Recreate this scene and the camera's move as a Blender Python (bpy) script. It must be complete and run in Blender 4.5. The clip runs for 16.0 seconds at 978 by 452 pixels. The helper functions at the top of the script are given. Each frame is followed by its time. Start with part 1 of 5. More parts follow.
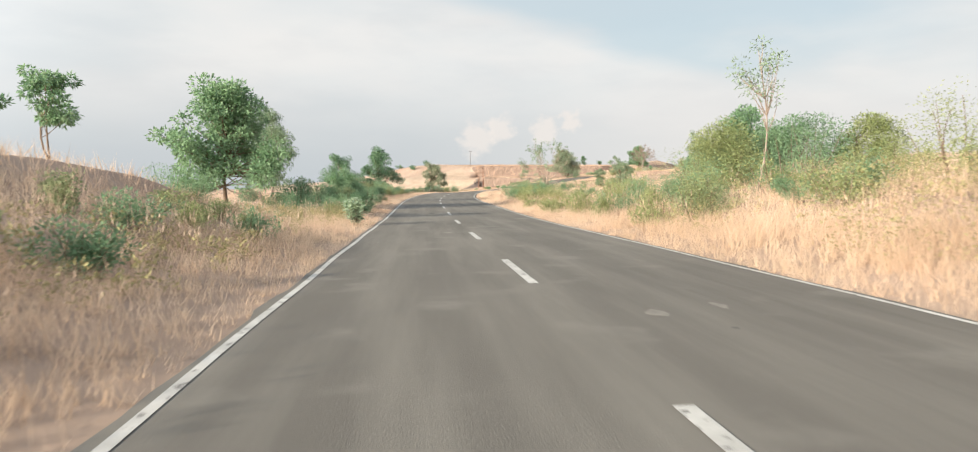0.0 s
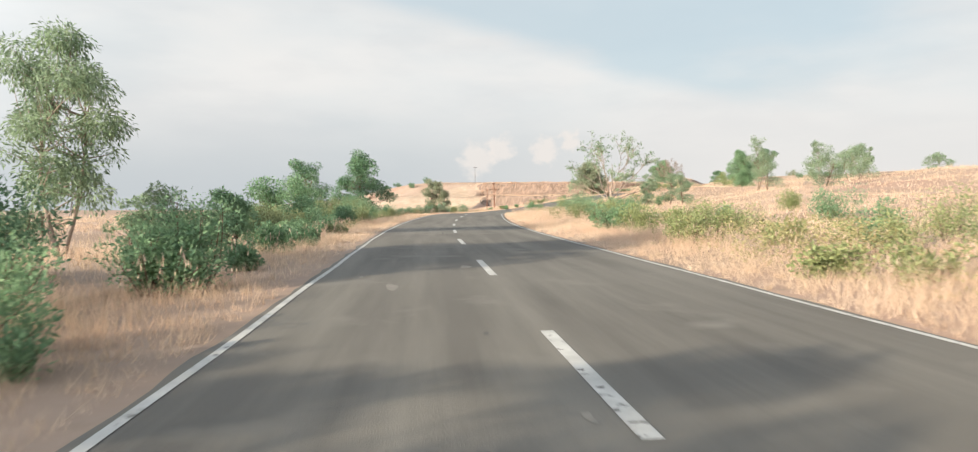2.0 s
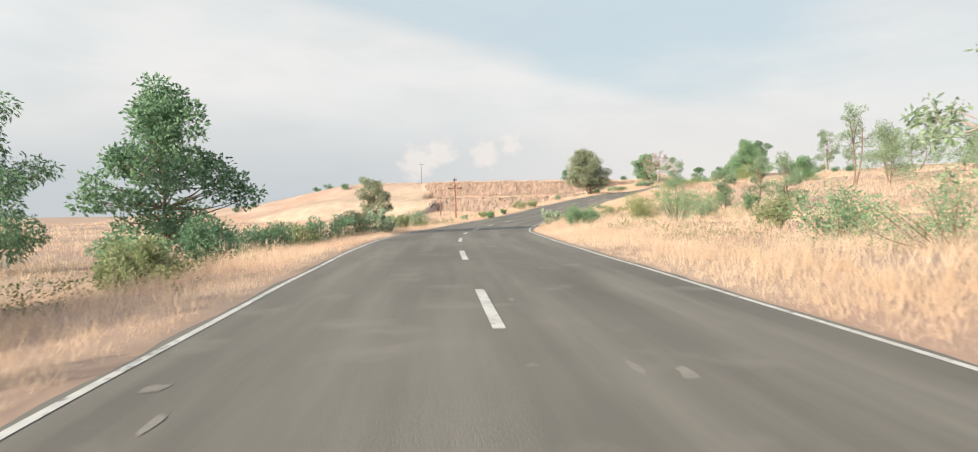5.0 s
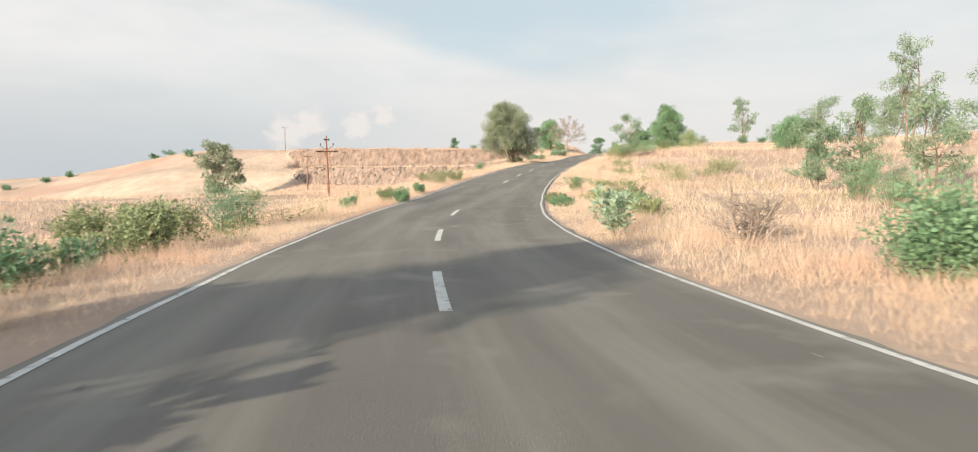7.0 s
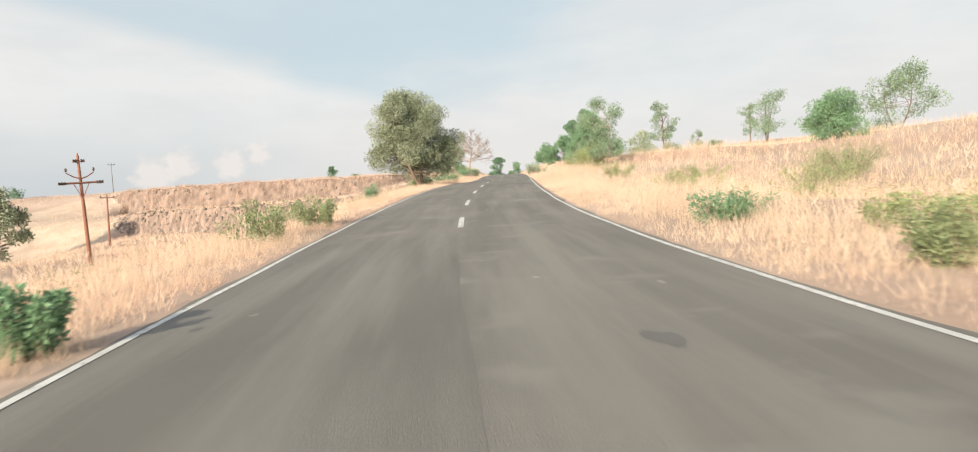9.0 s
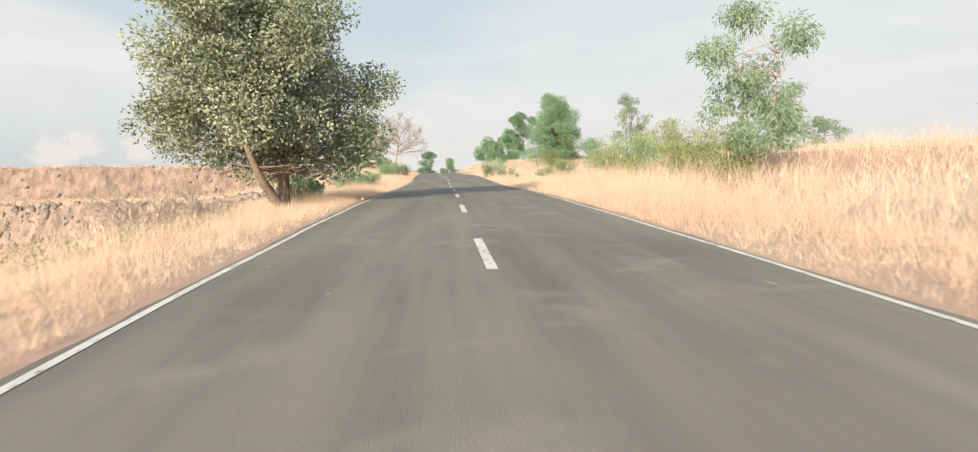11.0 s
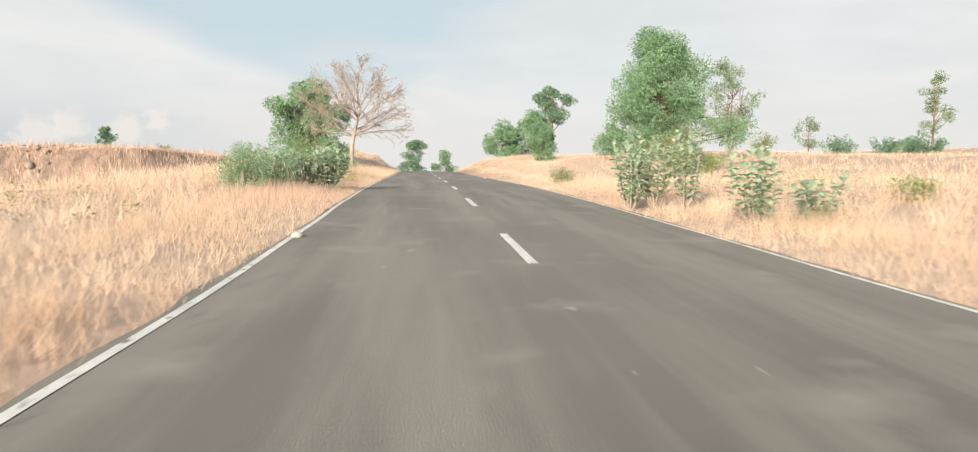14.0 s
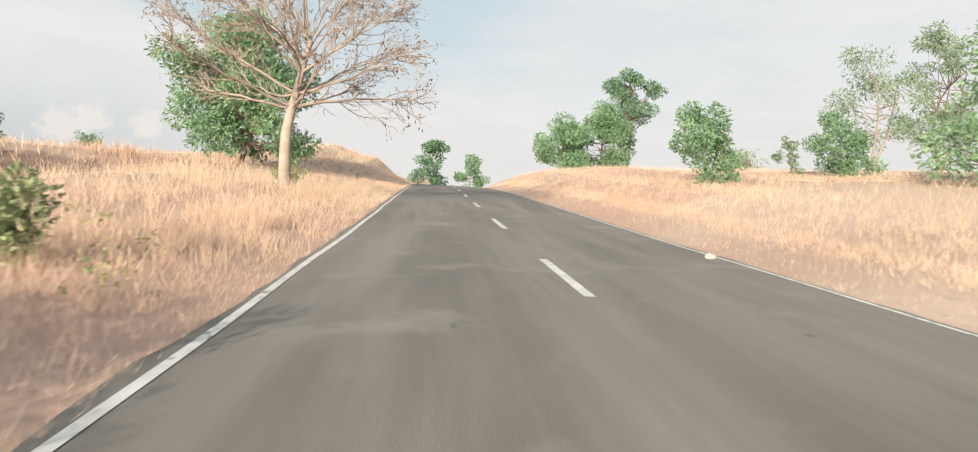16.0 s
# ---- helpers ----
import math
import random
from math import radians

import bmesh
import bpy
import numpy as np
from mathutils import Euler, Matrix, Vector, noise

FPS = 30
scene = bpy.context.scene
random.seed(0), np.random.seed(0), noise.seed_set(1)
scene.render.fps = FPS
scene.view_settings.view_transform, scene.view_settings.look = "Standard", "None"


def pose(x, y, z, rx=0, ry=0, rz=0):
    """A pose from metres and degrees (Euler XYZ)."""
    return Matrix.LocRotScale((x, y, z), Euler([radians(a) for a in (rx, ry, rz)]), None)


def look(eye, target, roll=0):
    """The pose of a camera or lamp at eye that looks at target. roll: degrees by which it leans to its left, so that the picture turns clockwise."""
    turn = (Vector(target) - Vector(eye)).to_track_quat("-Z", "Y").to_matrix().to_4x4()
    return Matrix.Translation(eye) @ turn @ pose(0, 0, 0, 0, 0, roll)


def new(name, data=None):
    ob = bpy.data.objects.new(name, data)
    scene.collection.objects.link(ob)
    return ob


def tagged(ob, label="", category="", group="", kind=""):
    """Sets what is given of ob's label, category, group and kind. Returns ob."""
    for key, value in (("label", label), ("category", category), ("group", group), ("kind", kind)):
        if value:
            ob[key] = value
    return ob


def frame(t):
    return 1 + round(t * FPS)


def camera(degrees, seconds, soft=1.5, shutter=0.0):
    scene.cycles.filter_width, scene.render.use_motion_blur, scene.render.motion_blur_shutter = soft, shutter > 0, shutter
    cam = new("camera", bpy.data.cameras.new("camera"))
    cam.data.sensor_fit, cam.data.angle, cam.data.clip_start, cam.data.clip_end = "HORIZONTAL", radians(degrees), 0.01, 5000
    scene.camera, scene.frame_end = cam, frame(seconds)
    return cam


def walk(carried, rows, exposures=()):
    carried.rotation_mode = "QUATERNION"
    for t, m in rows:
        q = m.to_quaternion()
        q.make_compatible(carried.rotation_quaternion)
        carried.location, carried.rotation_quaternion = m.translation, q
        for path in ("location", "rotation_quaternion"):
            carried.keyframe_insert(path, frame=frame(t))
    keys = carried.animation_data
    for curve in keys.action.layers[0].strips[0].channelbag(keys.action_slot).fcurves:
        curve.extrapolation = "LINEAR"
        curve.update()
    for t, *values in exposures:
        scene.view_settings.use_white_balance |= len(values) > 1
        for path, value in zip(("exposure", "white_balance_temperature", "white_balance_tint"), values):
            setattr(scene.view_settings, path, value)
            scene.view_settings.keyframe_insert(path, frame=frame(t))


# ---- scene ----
cam = camera(68.9, 16.0, soft=1.1, shutter=0.12)
# seconds, x, y, z, then the turns about x, y and z in degrees
PATH = [
    (0.0, 0.000, 0.000, 1.164, 86.100, -0.000, 0.000),
    (0.5, -0.621, 7.622, 1.076, 86.350, -0.170, 0.152),
    (1.0, -1.296, 15.350, 0.913, 86.359, -1.312, 0.751),
    (1.5, -2.025, 23.130, 0.737, 86.250, -0.599, 1.063),
    (2.0, -2.727, 30.891, 0.621, 87.690, 0.182, 0.018),
    (2.5, -3.510, 38.814, 0.555, 87.200, 0.202, 0.457),
    (3.0, -4.266, 46.717, 0.526, 86.500, 1.325, -1.443),
    (3.5, -5.022, 54.318, 0.478, 87.563, -0.364, -2.401),
    (4.0, -5.589, 62.322, 0.404, 87.645, 0.327, -2.849),
    (6.5, -5.535, 103.634, 0.196, 88.434, -0.056, -11.182),
    (7.0, -4.563, 112.122, 0.039, 85.659, 0.155, -14.793),
    (7.5, -3.240, 120.279, -0.129, 84.927, 1.609, -17.543),
    (8.0, -1.323, 129.072, -0.205, 86.918, 1.212, -19.810),
    (8.5, 0.702, 136.919, -0.197, 86.401, 1.392, -22.805),
    (9.0, 3.132, 145.019, -0.079, 87.644, 3.807, -24.087),
    (11.5, 19.818, 184.960, 1.825, 87.280, 0.680, -30.888),
    (12.0, 23.598, 192.615, 2.172, 87.893, 1.257, -30.442),
    (12.5, 27.324, 200.459, 2.483, 87.287, -1.155, -31.262),
    (13.0, 31.239, 208.484, 2.713, 86.886, -2.089, -30.957),
    (13.5, 35.154, 216.507, 2.917, 87.025, -1.585, -30.064),
    (14.0, 39.204, 224.862, 3.219, 86.909, -0.959, -31.333),
    (14.5, 42.984, 232.954, 3.604, 87.639, -1.089, -30.474),
    (15.0, 46.764, 241.049, 4.026, 88.068, -1.427, -30.444),
    (15.5, 50.544, 249.247, 4.384, 87.661, -3.142, -29.952),
    (16.0, 54.459, 257.412, 4.717, 87.486, -3.220, -30.098),
]
walk(cam, [(row[0], pose(*row[1:])) for row in PATH], exposures=[(0.0, 0.93, 6720.0, 5.0), (16.0, 0.93, 6720.0, 5.0)])


# world, sun and exposure -------------------------------------------------
SUN_EL, SUN_AZ = 16.3, 233.0        # degrees; azimuth clockwise from +y


def make_world():
    """Nishita sky under thin high cloud: a pale sheet whose edge slopes down to the right, clear blue above it, haze along the horizon and small puffs of cumulus."""
    w = bpy.data.worlds.new("sky")
    scene.world = w
    w.use_nodes = True
    nt = w.node_tree
    nt.nodes.clear()
    N, L = nt.nodes.new, nt.links.new
    out, bg = N("ShaderNodeOutputWorld"), N("ShaderNodeBackground")
    sky = N("ShaderNodeTexSky")
    sky.sky_type, sky.sun_disc = "NISHITA", False
    sky.sun_elevation, sky.sun_rotation = radians(SUN_EL), radians(SUN_AZ)
    sky.air_density, sky.dust_density, sky.ozone_density = 1.0, 2.0, 1.2
    co = N("ShaderNodeTexCoord")
    way = co.outputs["Generated"]

    def ramp(value, lo, hi, a=0.0, b=1.0):
        r = N("ShaderNodeMapRange")
        r.interpolation_type = "SMOOTHSTEP"
        for key, v in (("From Min", lo), ("From Max", hi), ("To Min", a), ("To Max", b)):
            r.inputs[key].default_value = v
        L(value, r.inputs["Value"])
        return r.outputs["Result"]

    def op(kind, a, b):
        m = N("ShaderNodeMath")
        m.operation = kind
        for i, v in enumerate((a, b)):
            if isinstance(v, float):
                m.inputs[i].default_value = v
            else:
                L(v, m.inputs[i])
        return m.outputs[0]

    def mix(f, a, b):
        m = N("ShaderNodeMix")
        m.data_type = "RGBA"
        L(f, m.inputs["Factor"])
        for key, v in (("A", a), ("B", b)):
            if isinstance(v, tuple):
                m.inputs[key].default_value = (*v, 1)
            else:
                L(v, m.inputs[key])
        return m.outputs["Result"]

    def clouds(scale, stretch, detail=6.0, rough=0.5):
        mp, n = N("ShaderNodeMapping"), N("ShaderNodeTexNoise")
        mp.inputs["Scale"].default_value = stretch
        mp.inputs["Rotation"].default_value = (0.10, 0.28, 0.0)
        L(way, mp.inputs["Vector"])
        L(mp.outputs["Vector"], n.inputs["Vector"])
        n.inputs["Scale"].default_value, n.inputs["Detail"].default_value, n.inputs["Roughness"].default_value = scale, detail, rough
        return n.outputs["Fac"]

    def along(vec):
        d = N("ShaderNodeVectorMath")
        d.operation = "DOT_PRODUCT"
        L(way, d.inputs[0])
        d.inputs[1].default_value = vec
        return d.outputs["Value"]

    def toward(azimuth, elevation):
        a, e = radians(azimuth), radians(elevation)
        return Vector((math.sin(a) * math.cos(e), math.cos(a) * math.cos(e), math.sin(e)))

    sep = N("ShaderNodeSeparateXYZ")
    L(way, sep.inputs["Vector"])
    up, east = sep.outputs["Z"], sep.outputs["X"]
    soft = clouds(2.2, (1.0, 1.0, 3.0))
    fine = clouds(5.0, (1.0, 1.0, 3.5), 7.0, 0.55)
    # the clear wedge over the sheet's sloping edge
    normal = toward(14, 8.0).cross(toward(-12.5, 15.0)).normalized()
    if normal.z < 0:
        normal = -normal
    over = op("ADD", along(tuple(normal)), op("MULTIPLY", op("SUBTRACT", fine, 0.5), 0.05))
    wedge = op("MULTIPLY", ramp(over, -0.004, 0.03), ramp(op("ADD", east, op("MULTIPLY", op("SUBTRACT", soft, 0.5), 0.9)), 0.50, 0.20))
    veil = op("MULTIPLY", op("ADD", 0.72, op("MULTIPLY", ramp(soft, 0.38, 0.62), 0.25)), op("SUBTRACT", 1.0, op("MULTIPLY", wedge, 0.7)))
    veil = op("MULTIPLY", veil, ramp(up, 0.32, 0.8, 1.0, 0.45))
    sheet = mix(ramp(fine, 0.35, 0.65), CLOUD_LOW, CLOUD)
    pale = mix(ramp(up, 0.75, 0.30, 0.0, 0.75), sky.outputs["Color"], CLEAR)
    colour = mix(veil, pale, sheet)
    # haze along the horizon, greyer and bluer to the left
    haze = mix(ramp(east, -0.25, 0.42), HAZE_LEFT, HAZE_RIGHT)
    colour = mix(op("MULTIPLY", ramp(up, 0.17, 0.0), 0.9), colour, haze)
    # puffs of cumulus low over the hill
    for azimuth, elevation, size in ((-1.0, 3.0, 0.031), (1.0, 3.9, 0.023), (4.4, 3.7, 0.024), (6.4, 4.6, 0.019)):
        gap = N("ShaderNodeVectorMath")
        gap.operation = "DISTANCE"
        L(way, gap.inputs[0])
        gap.inputs[1].default_value = toward(azimuth, elevation)
        bumpy = op("ADD", gap.outputs["Value"], op("MULTIPLY", op("SUBTRACT", clouds(60.0, (1, 1, 1.3), 3.0), 0.5), 0.038))
        colour = mix(op("MULTIPLY", ramp(bumpy, size, size * 0.4), 0.7), colour, PUFF)
    # thin cloud glows toward the sun
    glow = N("ShaderNodeVectorMath")
    glow.operation = "SCALE"
    L(colour, glow.inputs[0])
    L(ramp(along(tuple(toward(SUN_AZ, SUN_EL))), -0.15, 1.0, 1.0, 3.6), glow.inputs["Scale"])
    L(glow.outputs["Vector"], bg.inputs["Color"])
    bg.inputs["Strength"].default_value = SKY
    L(bg.outputs["Background"], out.inputs["Surface"])


SKY = 0.056
CLOUD, CLOUD_LOW, PUFF = (8.3, 8.1, 8.35), (7.6, 7.5, 7.85), (8.6, 7.9, 7.8)
CLEAR = (5.9, 7.2, 8.4)
HAZE_LEFT, HAZE_RIGHT = (5.3, 5.65, 6.25), (7.8, 7.5, 7.7)
make_world()
sun = new("sun", bpy.data.lights.new("sun", "SUN"))
sun.data.energy, sun.data.angle, sun.data.color = 4.6, radians(0.6), (1.0, 0.87, 0.72)
az, el = radians(SUN_AZ), radians(SUN_EL)
to_sun = Vector((math.sin(az) * math.cos(el), math.cos(az) * math.cos(el), math.sin(el)))
sun.matrix_world = look(tuple(to_sun * 60), (0, 0, 0))


# materials ------------------------------------------------------------------
def surface(name, dark, light, scale=4.0, fine=60.0, rough=0.9, bump=0.25, island=0.0, rand=0.0, extra=None, amount=0.5, spec=0.3, through_light=0.0, streak=None):
    """Two scales of noise between two colours, fine relief, and a shade of its own for each piece."""
    m = bpy.data.materials.new(name)
    m.use_nodes = True
    nt = m.node_tree
    N, L = nt.nodes.new, nt.links.new
    b = nt.nodes["Principled BSDF"]
    co = N("ShaderNodeTexCoord")
    n1, n2 = N("ShaderNodeTexNoise"), N("ShaderNodeTexNoise")
    n1.inputs["Scale"].default_value, n1.inputs["Detail"].default_value = scale, 5
    n2.inputs["Scale"].default_value, n2.inputs["Detail"].default_value = fine, 3
    for n in (n1, n2):
        L(co.outputs["Object"], n.inputs["Vector"])
    mixf = N("ShaderNodeMath")
    mixf.operation = "MULTIPLY_ADD"
    mixf.inputs[1].default_value = amount
    L(n2.outputs["Fac"], mixf.inputs[0])
    half = N("ShaderNodeMath")
    half.operation = "MULTIPLY_ADD"
    half.inputs[1].default_value = 2.2 * (1 - amount * 0.5)
    half.inputs[2].default_value = -0.6 - amount * 0.25
    L(n1.outputs["Fac"], half.inputs[0])
    L(half.outputs[0], mixf.inputs[2])
    mixf.use_clamp = True
    mix = N("ShaderNodeMix")
    mix.data_type = "RGBA"
    mix.inputs["A"].default_value, mix.inputs["B"].default_value = (*dark, 1), (*light, 1)
    L(mixf.outputs[0], mix.inputs["Factor"])
    col = mix.outputs["Result"]
    if extra:
        ecol, escale, elo, ehi = extra
        n3, r3 = N("ShaderNodeTexNoise"), N("ShaderNodeMapRange")
        n3.inputs["Scale"].default_value, n3.inputs["Detail"].default_value = escale, 4
        L(co.outputs["Object"], n3.inputs["Vector"])
        r3.inputs["From Min"].default_value, r3.inputs["From Max"].default_value = elo, ehi
        L(n3.outputs["Fac"], r3.inputs["Value"])
        m3 = N("ShaderNodeMix")
        m3.data_type = "RGBA"
        m3.inputs["B"].default_value = (*ecol, 1)
        L(r3.outputs["Result"], m3.inputs["Factor"])
        L(col, m3.inputs["A"])
        col = m3.outputs["Result"]
    if streak:
        # long soft streaks and blotches, in metres along and across the road
        uv, ms, ns, rs, m4 = N("ShaderNodeUVMap"), N("ShaderNodeMapping"), N("ShaderNodeTexNoise"), N("ShaderNodeMapRange"), N("ShaderNodeMix")
        ms.inputs["Scale"].default_value = (0.07, 1.0, 1.0)
        ns.inputs["Scale"].default_value, ns.inputs["Detail"].default_value, ns.inputs["Roughness"].default_value = 1.15, 5, 0.6
        rs.inputs["From Min"].default_value, rs.inputs["From Max"].default_value = 0.42, 0.66
        m4.data_type = "RGBA"
        m4.inputs["B"].default_value = (*streak, 1)
        L(uv.outputs["UV"], ms.inputs["Vector"])
        L(ms.outputs["Vector"], ns.inputs["Vector"])
        L(ns.outputs["Fac"], rs.inputs["Value"])
        L(rs.outputs["Result"], m4.inputs["Factor"])
        L(col, m4.inputs["A"])
        col = m4.outputs["Result"]
    if island or rand:
        hs = N("ShaderNodeHueSaturation")
        mr = N("ShaderNodeMapRange")
        k = island or rand
        mr.inputs["To Min"].default_value, mr.inputs["To Max"].default_value = 1 - k, 1 + k
        if island:
            L(N("ShaderNodeNewGeometry").outputs["Random Per Island"], mr.inputs["Value"])
        else:
            L(N("ShaderNodeObjectInfo").outputs["Random"], mr.inputs["Value"])
        L(mr.outputs["Result"], hs.inputs["Value"])
        L(col, hs.inputs["Color"])
        col = hs.outputs["Color"]
    L(col, b.inputs["Base Color"])
    b.inputs["Roughness"].default_value = rough
    b.inputs["Specular IOR Level"].default_value = spec
    if bump:
        bp = N("ShaderNodeBump")
        bp.inputs["Strength"].default_value, bp.inputs["Distance"].default_value = bump, 0.02
        L(n2.outputs["Fac"], bp.inputs["Height"])
        L(bp.outputs["Normal"], b.inputs["Normal"])
    if through_light:
        tr, ms = N("ShaderNodeBsdfTranslucent"), N("ShaderNodeMixShader")
        L(col, tr.inputs["Color"])
        ms.inputs["Fac"].default_value = through_light
        L(b.outputs["BSDF"], ms.inputs[1])
        L(tr.outputs["BSDF"], ms.inputs[2])
        L(ms.outputs["Shader"], nt.nodes["Material Output"].inputs["Surface"])
    return m


M_ASPHALT = surface("asphalt", (0.120, 0.110, 0.096), (0.177, 0.163, 0.142), 0.22, 90.0, 0.82, 0.25, extra=((0.24, 0.224, 0.197), 0.9, 0.58, 0.80), streak=(0.197, 0.182, 0.158))
M_TAR = surface("fresh_asphalt", (0.10, 0.095, 0.088), (0.135, 0.128, 0.118), 0.8, 150.0, 0.8, 0.12)
M_PATCH = surface("newer_asphalt", (0.108, 0.099, 0.087), (0.160, 0.148, 0.130), 0.22, 90.0, 0.82, 0.25, streak=(0.19, 0.178, 0.158))
M_DUST = surface("pale_dust", (0.20, 0.188, 0.168), (0.31, 0.285, 0.25), 5.0, 60.0, 0.95, 0.2)
M_LINE = surface("worn_road_paint", (0.42, 0.41, 0.385), (0.68, 0.665, 0.63), 3.0, 40.0, 0.7, 0.15, extra=((0.16, 0.15, 0.14), 9.0, 0.60, 0.66))
M_LOOSE = surface("grey_brown_rubble", (0.135, 0.11, 0.093), (0.27, 0.225, 0.19), 0.9, 5.0, 0.95, 0.6, island=0.25)


def land(name):
    """Dry soil, pale stubble and cut rock on one sheet, mixed by the weights that its mesh carries, with ragged borders."""
    m = bpy.data.materials.new(name)
    m.use_nodes = True
    nt = m.node_tree
    N, L = nt.nodes.new, nt.links.new
    b = nt.nodes["Principled BSDF"]
    co = N("ShaderNodeTexCoord")

    def cloud(scale, detail=5.0, stretch=None):
        n = N("ShaderNodeTexNoise")
        n.inputs["Scale"].default_value, n.inputs["Detail"].default_value = scale, detail
        if stretch:
            mp = N("ShaderNodeMapping")
            mp.inputs["Scale"].default_value = stretch
            L(co.outputs["Object"], mp.inputs["Vector"])
            L(mp.outputs["Vector"], n.inputs["Vector"])
        else:
            L(co.outputs["Object"], n.inputs["Vector"])
        return n.outputs["Fac"]

    def spread(v, lo, hi):
        r = N("ShaderNodeMapRange")
        r.inputs["From Min"].default_value, r.inputs["From Max"].default_value = lo, hi
        L(v, r.inputs["Value"])
        return r.outputs["Result"]

    def blend(f, a, c):
        x = N("ShaderNodeMix")
        x.data_type = "RGBA"
        L(f, x.inputs["Factor"])
        for key, v in (("A", a), ("B", c)):
            if isinstance(v, tuple):
                x.inputs[key].default_value = (*v, 1)
            else:
                L(v, x.inputs[key])
        return x.outputs["Result"]

    def ragged(weight, noise_fac, width):
        at, add = N("ShaderNodeAttribute"), N("ShaderNodeMath")
        at.attribute_name = weight
        add.operation = "ADD"
        L(at.outputs["Fac"], add.inputs[0])
        L(noise_fac, add.inputs[1])
        return spread(add.outputs[0], 1.0 - width, 1.0 + width)

    fine = cloud(3.0, 4.0)
    soil = blend(spread(cloud(0.12), 0.3, 0.7), (0.31, 0.22, 0.165), (0.44, 0.33, 0.258))
    soil = blend(spread(cloud(0.045), 0.5, 0.62), soil, (0.38, 0.25, 0.19))
    stubble = blend(spread(cloud(0.3), 0.3, 0.7), (0.36, 0.27, 0.20), (0.46, 0.358, 0.275))
    face = blend(spread(cloud(1.1, 6.0, (1, 1, 0.35)), 0.34, 0.66), (0.115, 0.082, 0.066), (0.27, 0.19, 0.15))
    col = blend(ragged("stubble", cloud(0.5), 0.15), soil, stubble)
    col = blend(ragged("rock", cloud(0.8), 0.2), col, face)
    col = blend(spread(fine, 0.60, 0.80), col, (0.30, 0.225, 0.17))
    L(col, b.inputs["Base Color"])
    b.inputs["Roughness"].default_value, b.inputs["Specular IOR Level"].default_value = 0.95, 0.3
    bp = N("ShaderNodeBump")
    bp.inputs["Strength"].default_value, bp.inputs["Distance"].default_value = 0.7, 0.05
    L(fine, bp.inputs["Height"])
    L(bp.outputs["Normal"], b.inputs["Normal"])
    return m


M_LAND = land("dry_land")
M_STONE = surface("loose_stone", (0.30, 0.26, 0.22), (0.50, 0.45, 0.39), 4.0, 40.0, 0.9, 0.4, rand=0.15)
M_GRASS = surface("dry_grass_blades", (0.57, 0.42, 0.30), (0.82, 0.655, 0.51), 0.35, 2.5, 0.85, 0.0, island=0.20, through_light=0.45, extra=((0.65, 0.46, 0.345), 0.13, 0.50, 0.66))
M_HILLGRASS = surface("pinkish_hill_grass", (0.46, 0.315, 0.235), (0.66, 0.485, 0.37), 0.12, 1.5, 0.85, 0.0, island=0.18, through_light=0.35)
M_WEED = surface("green_weeds", (0.10, 0.13, 0.05), (0.24, 0.27, 0.11), 0.6, 3.0, 0.8, 0.0, island=0.3, through_light=0.3)
M_BARK = surface("grey_brown_bark", (0.13, 0.09, 0.065), (0.27, 0.20, 0.15), 3.0, 25.0, 0.92, 0.7)
M_PALE = surface("pale_bark", (0.23, 0.18, 0.148), (0.38, 0.31, 0.262), 2.0, 20.0, 0.9, 0.5)
M_RUST = surface("rusty_iron", (0.13, 0.055, 0.035), (0.27, 0.115, 0.07), 2.0, 30.0, 0.75, 0.3)
M_IRON = surface("grey_iron", (0.10, 0.10, 0.10), (0.20, 0.19, 0.18), 2.0, 30.0, 0.6, 0.2)
M_PORC = surface("brown_porcelain", (0.05, 0.03, 0.025), (0.09, 0.055, 0.045), 2.0, 20.0, 0.3, 0.0)


def leaf(name, dark, light, tl=0.42, rough=0.55):
    return surface(name, dark, light, 0.5, 4.0, rough, 0.0, island=0.28, through_light=tl, spec=0.35)


M_DARKLEAF = leaf("dark_green_leaves", (0.115, 0.207, 0.122), (0.245, 0.378, 0.222), 0.45)
M_MIDLEAF = leaf("green_leaves", (0.156, 0.268, 0.146), (0.342, 0.480, 0.284), 0.48)
M_OLIVE = leaf("dusty_olive_leaves", (0.188, 0.225, 0.113), (0.395, 0.435, 0.235), 0.45)
M_DUSTY = leaf("dull_grey_olive_leaves", (0.140, 0.165, 0.100), (0.390, 0.420, 0.290), 0.25)
M_EUC = leaf("grey_green_leaves", (0.170, 0.245, 0.152), (0.355, 0.440, 0.280), 0.45)
M_YELLOW = leaf("yellow_green_leaves", (0.235, 0.285, 0.125), (0.48, 0.50, 0.26), 0.48)
M_CALO = leaf("pale_waxy_leaves", (0.31, 0.41, 0.275), (0.58, 0.645, 0.49), 0.40)
M_BROWNLEAF = leaf("withered_leaves", (0.16, 0.125, 0.085), (0.30, 0.225, 0.15))


